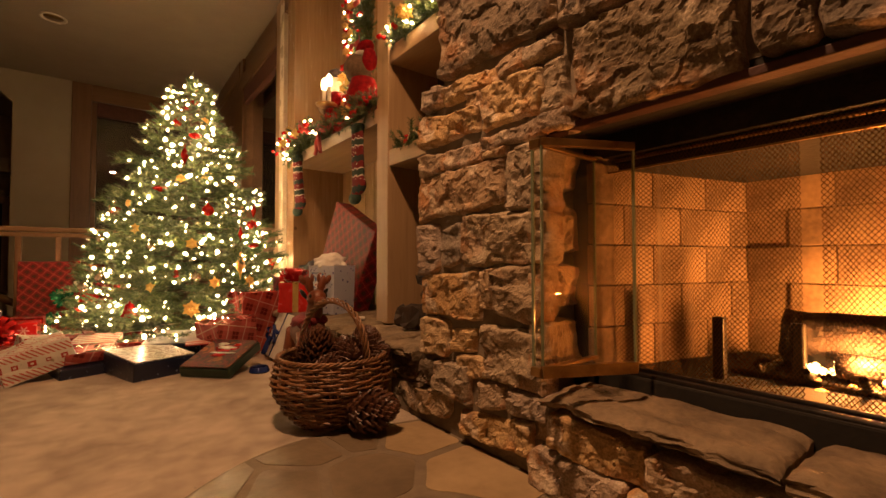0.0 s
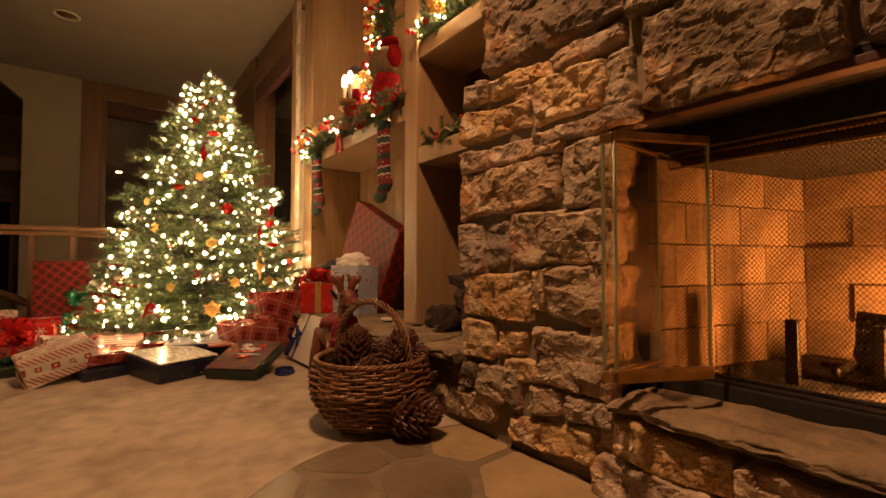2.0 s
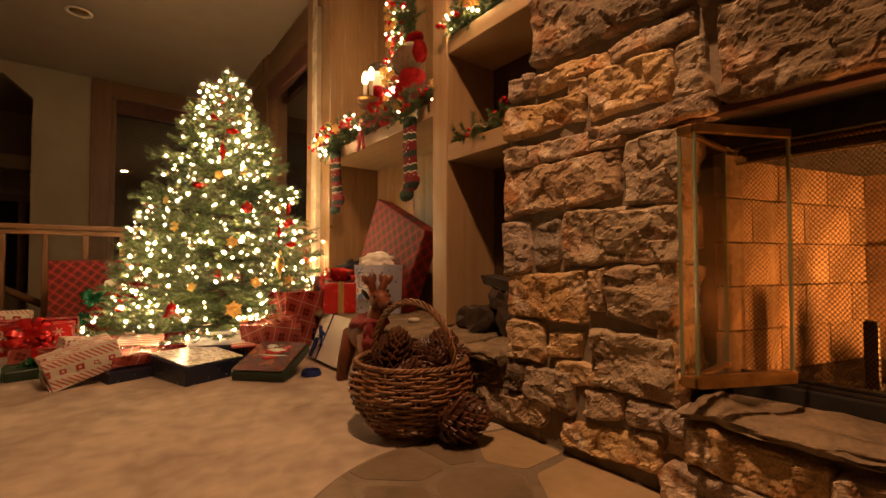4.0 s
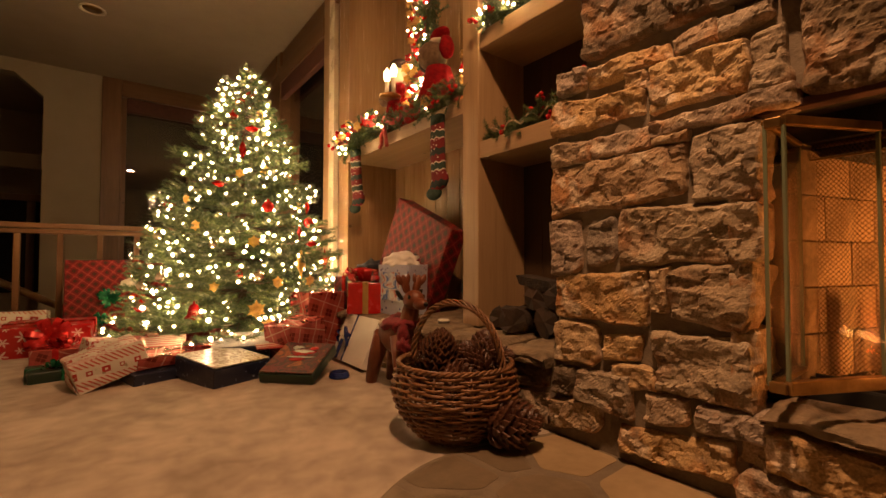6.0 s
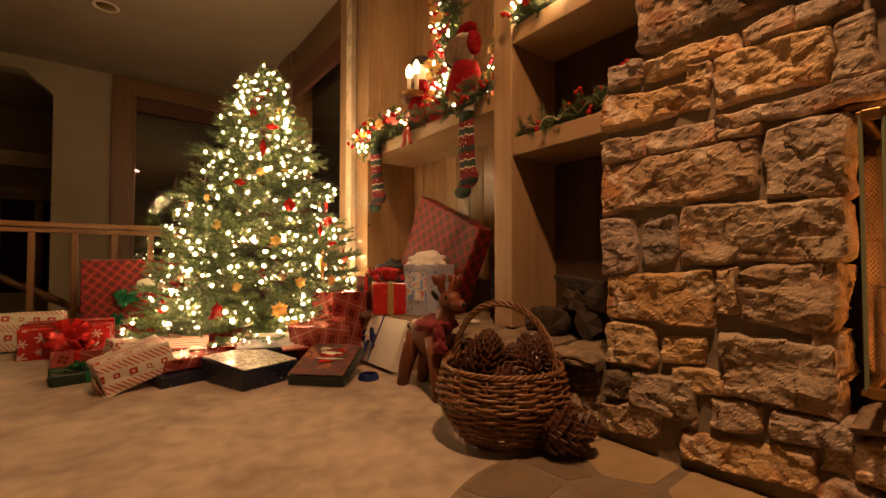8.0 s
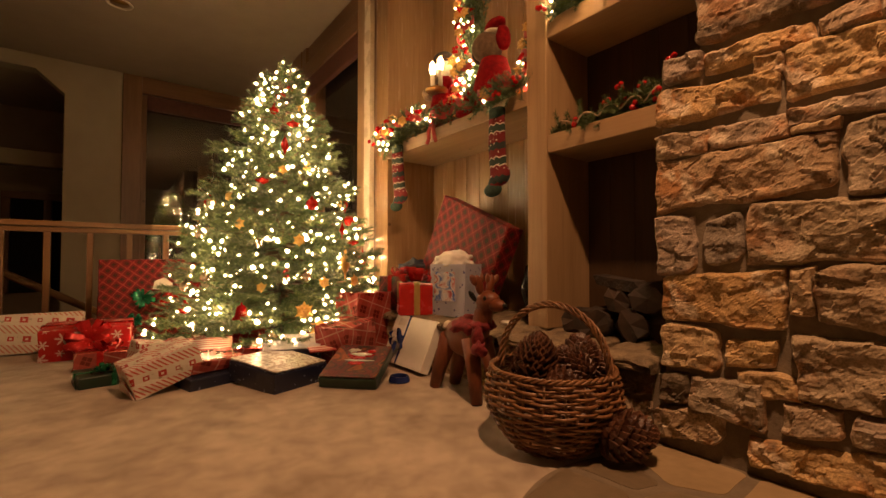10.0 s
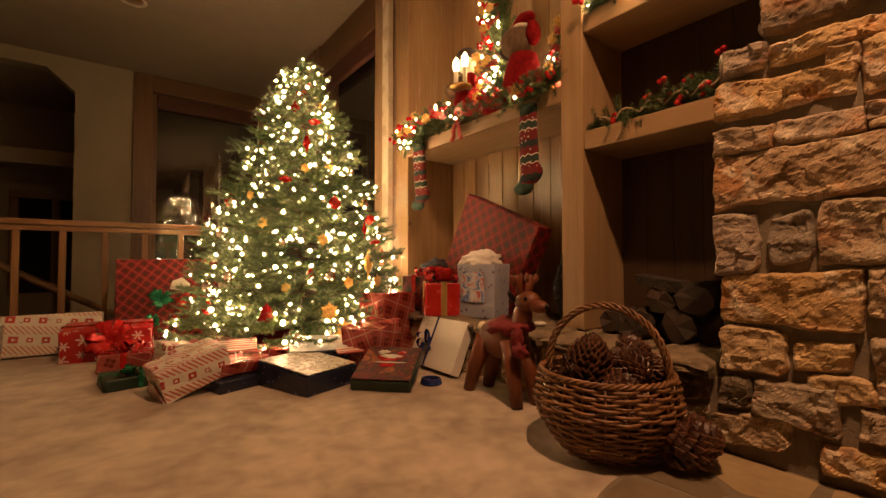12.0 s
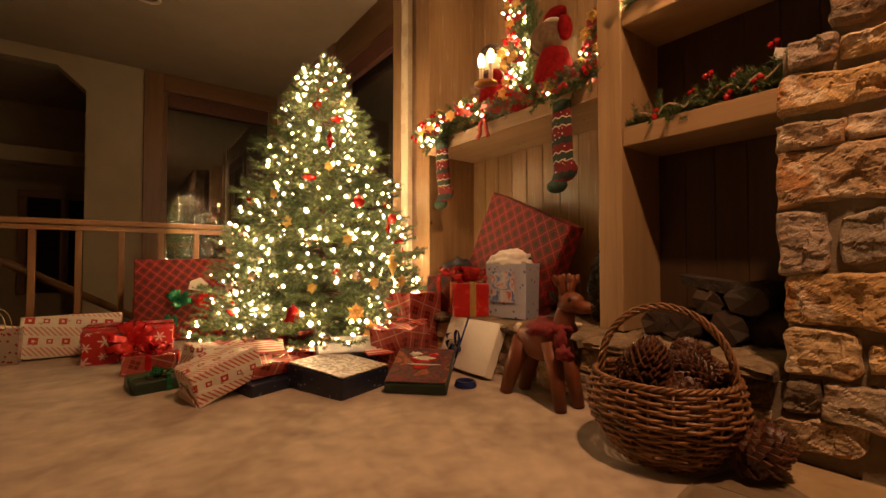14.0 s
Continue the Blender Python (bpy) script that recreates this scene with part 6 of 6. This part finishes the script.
stone(0.895, 0.738, 0.150, 0.219, 0.175, 0.236)
stone(1.374, 1.181, 0.031, 0.126, 0.064, 0.156)
stone(1.111, 0.819, 0.034, 0.102, 0.051, 0.141)
# the next five use the grey tones multiplied down to about 0.40
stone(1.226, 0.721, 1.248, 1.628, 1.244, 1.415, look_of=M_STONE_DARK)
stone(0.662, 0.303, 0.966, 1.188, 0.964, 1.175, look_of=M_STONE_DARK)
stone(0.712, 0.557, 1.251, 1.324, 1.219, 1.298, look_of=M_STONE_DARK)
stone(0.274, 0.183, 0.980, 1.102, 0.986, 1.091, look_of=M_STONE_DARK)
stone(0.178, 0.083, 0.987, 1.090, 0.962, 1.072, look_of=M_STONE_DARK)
stone(1.350, 1.272, 0.155, 0.245, 0.160, 0.240, look_of=M_STONE_DARK)
# outer courses, above and beside the opening
r = random.Random(3)
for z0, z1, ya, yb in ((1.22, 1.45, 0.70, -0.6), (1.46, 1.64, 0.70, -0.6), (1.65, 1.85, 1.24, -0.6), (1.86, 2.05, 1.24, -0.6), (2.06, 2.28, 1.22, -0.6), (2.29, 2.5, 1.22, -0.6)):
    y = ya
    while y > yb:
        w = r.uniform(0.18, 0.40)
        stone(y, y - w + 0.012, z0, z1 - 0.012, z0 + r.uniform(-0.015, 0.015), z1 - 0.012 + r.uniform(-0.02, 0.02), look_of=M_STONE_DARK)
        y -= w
for z0, z1 in ((0.29, 0.45), (0.46, 0.60), (0.61, 0.78), (0.79, 0.93)):
    # jamb of the opening, faces towards -y
    bm = rough_block(0.17, z1 - z0, 0.05, 60 + int(100 * z0), skew=(0, 0, 0.01, -0.01))
    part("stone", bm, M_STONE, chim, m=pose(1.010, 0.758, z0, 0, 0, 90))
stone(0.74, 0.48, 0.115, 0.205, 0.115, 0.195, 0.915)
stone(0.47, 0.22, 0.105, 0.19, 0.11, 0.20, 0.905)
stone(0.20, -0.15, 0.11, 0.20, 0.11, 0.20, 0.90)
stone(0.80, 0.52, 0.0, 0.10, 0.0, 0.105, 0.905)
stone(0.51, 0.20, 0.0, 0.095, 0.0, 0.10, 0.895)
stone(0.19, -0.2, 0.0, 0.10, 0.0, 0.10, 0.89)
stone(0.80, 0.735, 0.11, 0.20, 0.10, 0.20, 0.95)
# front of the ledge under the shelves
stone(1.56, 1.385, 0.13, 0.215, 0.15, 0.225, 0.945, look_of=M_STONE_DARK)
stone(1.60, 1.39, 0.02, 0.12, 0.03, 0.13, 0.955)
for y, w in ((1.60, 0.22), (1.83, 0.27), (2.11, 0.2), (2.32, 0.3), (2.63, 0.25), (2.89, 0.3), (3.20, 0.32)):
    stone(y + w, y, 0.0, 0.115, 0.01, 0.12, 0.935)
    stone(y + w - 0.05, y - 0.04, 0.13, 0.215, 0.125, 0.21, 0.94)


def slab(x0, x1, y0, y1, z0, z1, seed):
    """A thick split slab with a ragged front edge."""
    bm = bmesh.new()
    nx, ny = 22, max(8, int((y1 - y0) / 0.018))
    top, low = [], []
    for i in range(nx + 1):
        ra, rb = [], []
        for j in range(ny + 1):
            u, v = i / nx, j / ny
            x, y = x0 + (x1 - x0) * u, y0 + (y1 - y0) * v
            e = min(1.0, min(v, 1 - v) * (y1 - y0) / 0.03, u * (x1 - x0) / 0.035 + 0.05)
            rag = 0.035 * noise.noise((y * 8, seed, 1)) + 0.018 * noise.noise((y * 27, seed, 3))
            xx = x + rag * (1 - u)
            step = 0.007 * (noise.noise((x * 16, y * 6, seed + 4)) > 0.12)
            zz = z1 - 0.012 * (1 - e) ** 2 + 0.010 * noise.noise((x * 7, y * 7, seed)) + 0.006 * abs(noise.noise((x * 30, y * 14, seed))) - step
            ra.append(bm.verts.new((xx, y, zz)))
            rb.append(bm.verts.new((xx + 0.012 * (1 - u), y, z0)))
        top.append(ra)
        low.append(rb)
    for i in range(nx):
        for j in range(ny):
            bm.faces.new((top[i][j], top[i + 1][j], top[i + 1][j + 1], top[i][j + 1])).smooth = True
            bm.faces.new((low[i][j], low[i][j + 1], low[i + 1][j + 1], low[i + 1][j]))
    rows = [top[0]]
    for k in range(1, 5):
        row = []
        for j in range(ny + 1):
            p, q = top[0][j].co, low[0][j].co
            w = p.lerp(q, k / 5)
            w.x += 0.018 * noise.noise((w.y * 11, k * 2.7, seed)) - 0.006
            w.z += 0.006 * noise.noise((w.y * 15, k * 1.9, seed + 3))
            row.append(bm.verts.new(w))
        rows.append(row)
    rows.append(low[0])
    for ra, rb in zip(rows, rows[1:]):
        for j in range(ny):
            bm.faces.new((ra[j], ra[j + 1], rb[j + 1], rb[j]))
    for i in range(nx):
        bm.faces.new((top[i][0], low[i][0], low[i + 1][0], top[i + 1][0]))
        bm.faces.new((top[i][ny], top[i + 1][ny], low[i + 1][ny], low[i][ny]))
    return bm


for i, (x0, x1, y0, y1) in enumerate(((0.885, 1.084, 0.235, 0.745), (0.84, 1.084, -0.25, 0.222), (0.90, 1.52, 1.37, 1.62), (0.90, 1.62, 1.635, 2.02), (0.885, 1.62, 2.035, 2.46), (0.90, 1.62, 2.475, 3.0), (0.90, 1.62, 3.015, 3.548))):
    part("slab", slab(x0, x1, y0, y1, 0.226, 0.262 if i < 2 else 0.272, i * 5.3), M_SLAB, chim, "split stone slab")


# flagged apron before the hearth
def cell(k, seeds, bounds):
    """The patch of floor nearer to seed k than to any other, as a polygon."""
    poly = bounds[:]
    a = seeds[k]
    for b in seeds:
        if b is a:
            continue
        mid, d = (a + b) / 2, b - a
        out = []
        for p, q in zip(poly, poly[1:] + poly[:1]):
            sp, sq = (p - mid).dot(d), (q - mid).dot(d)
            if sp <= 0:
                out.append(p)
            if sp * sq < 0:
                out.append(p.lerp(q, sp / (sp - sq)))
        poly = out
        if not poly:
            return []
    return poly


def edge_y(x):
    return 1.455 - 1.15 * (0.55 - x) ** 2 if x < 0.62 else 1.45 - 0.25 * (x - 0.62)


ap = thing("hearth_apron", pose(0, 0, 0), "irregular flagstones set in mortar before the fireplace", "pavement", kind="structure")
bm = bmesh.new()
ring = [(-0.55 + 1.50 * i / 40, edge_y(-0.55 + 1.50 * i / 40)) for i in range(41)] + [(0.95, -0.5), (-0.55, -0.5)]
prism(bm, ring, 2, -0.01, 0.004)
part("mortar_bed", bm, M_BED, ap)
seeds = [Vector(p) for p in ((0.83, 1.26), (0.84, 0.93), (0.575, 1.12), (0.37, 1.18), (0.515, 1.345), (0.66, 1.36), (0.22, 1.27), (0.60, 0.76), (0.86, 0.50), (0.35, 0.40), (-0.05, 0.75), (0.0, 0.35), (0.7, 0.0), (0.2, -0.1), (-0.3, 0.2))]
for k in range(len(seeds)):
    poly = cell(k, seeds, [Vector(p) for p in ring[:41:2] + ring[41:]])
    if len(poly) < 3:
        continue
    c = sum(poly, Vector((0, 0))) / len(poly)
    fine = []
    for p, q in zip(poly, poly[1:] + poly[:1]):
        for u in (0, 0.34, 0.67):
            w = p.lerp(q, u)
            d = (c - w)
            w = w + d.normalized() * min(0.018, 0.3 * d.length) + 0.008 * Vector((noise.noise((w.x * 12, w.y * 12, 1)), noise.noise((w.x * 12, w.y * 12, 5))))
            fine.append(w)
    for _ in range(2):
        fine = [w for p, q in zip(fine, fine[1:] + fine[:1]) for w in (p.lerp(q, 0.25), p.lerp(q, 0.75))]
    bm = bmesh.new()
    prism(bm, [tuple(p) for p in fine], 2, 0.0, 0.0055)
    part("flagstone", bm, M_FLAG if k in (0, 1, 8) else M_FLAG_GREY, ap)

# firebricks
brick = finish("brick", box(bmesh.new(), (-0.0035, -0.1145, -0.0575), (0.0285, 0.1145, 0.0575), 0.003), M_FIREBRICK)
half_brick = finish("brick", box(bmesh.new(), (-0.0035, -0.0565, -0.0575), (0.0285, 0.0565, 0.0575), 0.003), M_FIREBRICK)
for c in range(5):
    zz = 0.353 + 0.118 * c
    for k in range(5):
        b = new("brick", brick)
        b.parent = fb
        b.matrix_basis = pose(1.728, 0.425 - 0.232 * k - (0.116 if c % 2 else 0), zz)
    for k in range(3):
        b = new("brick", brick)
        b.parent = fb
        u = 0.09 + 0.232 * k + (0.116 if c % 2 else 0)
        b.matrix_basis = pose(1.116 + u * 0.964, 0.713 - u * 0.2655, zz, 0, 0, 74.6)
    if c % 2:
        b = new("brick", half_brick)
        b.parent = fb
        b.matrix_basis = pose(1.116 + 0.033 * 0.964, 0.713 - 0.033 * 0.2655, zz, 0, 0, 74.6)
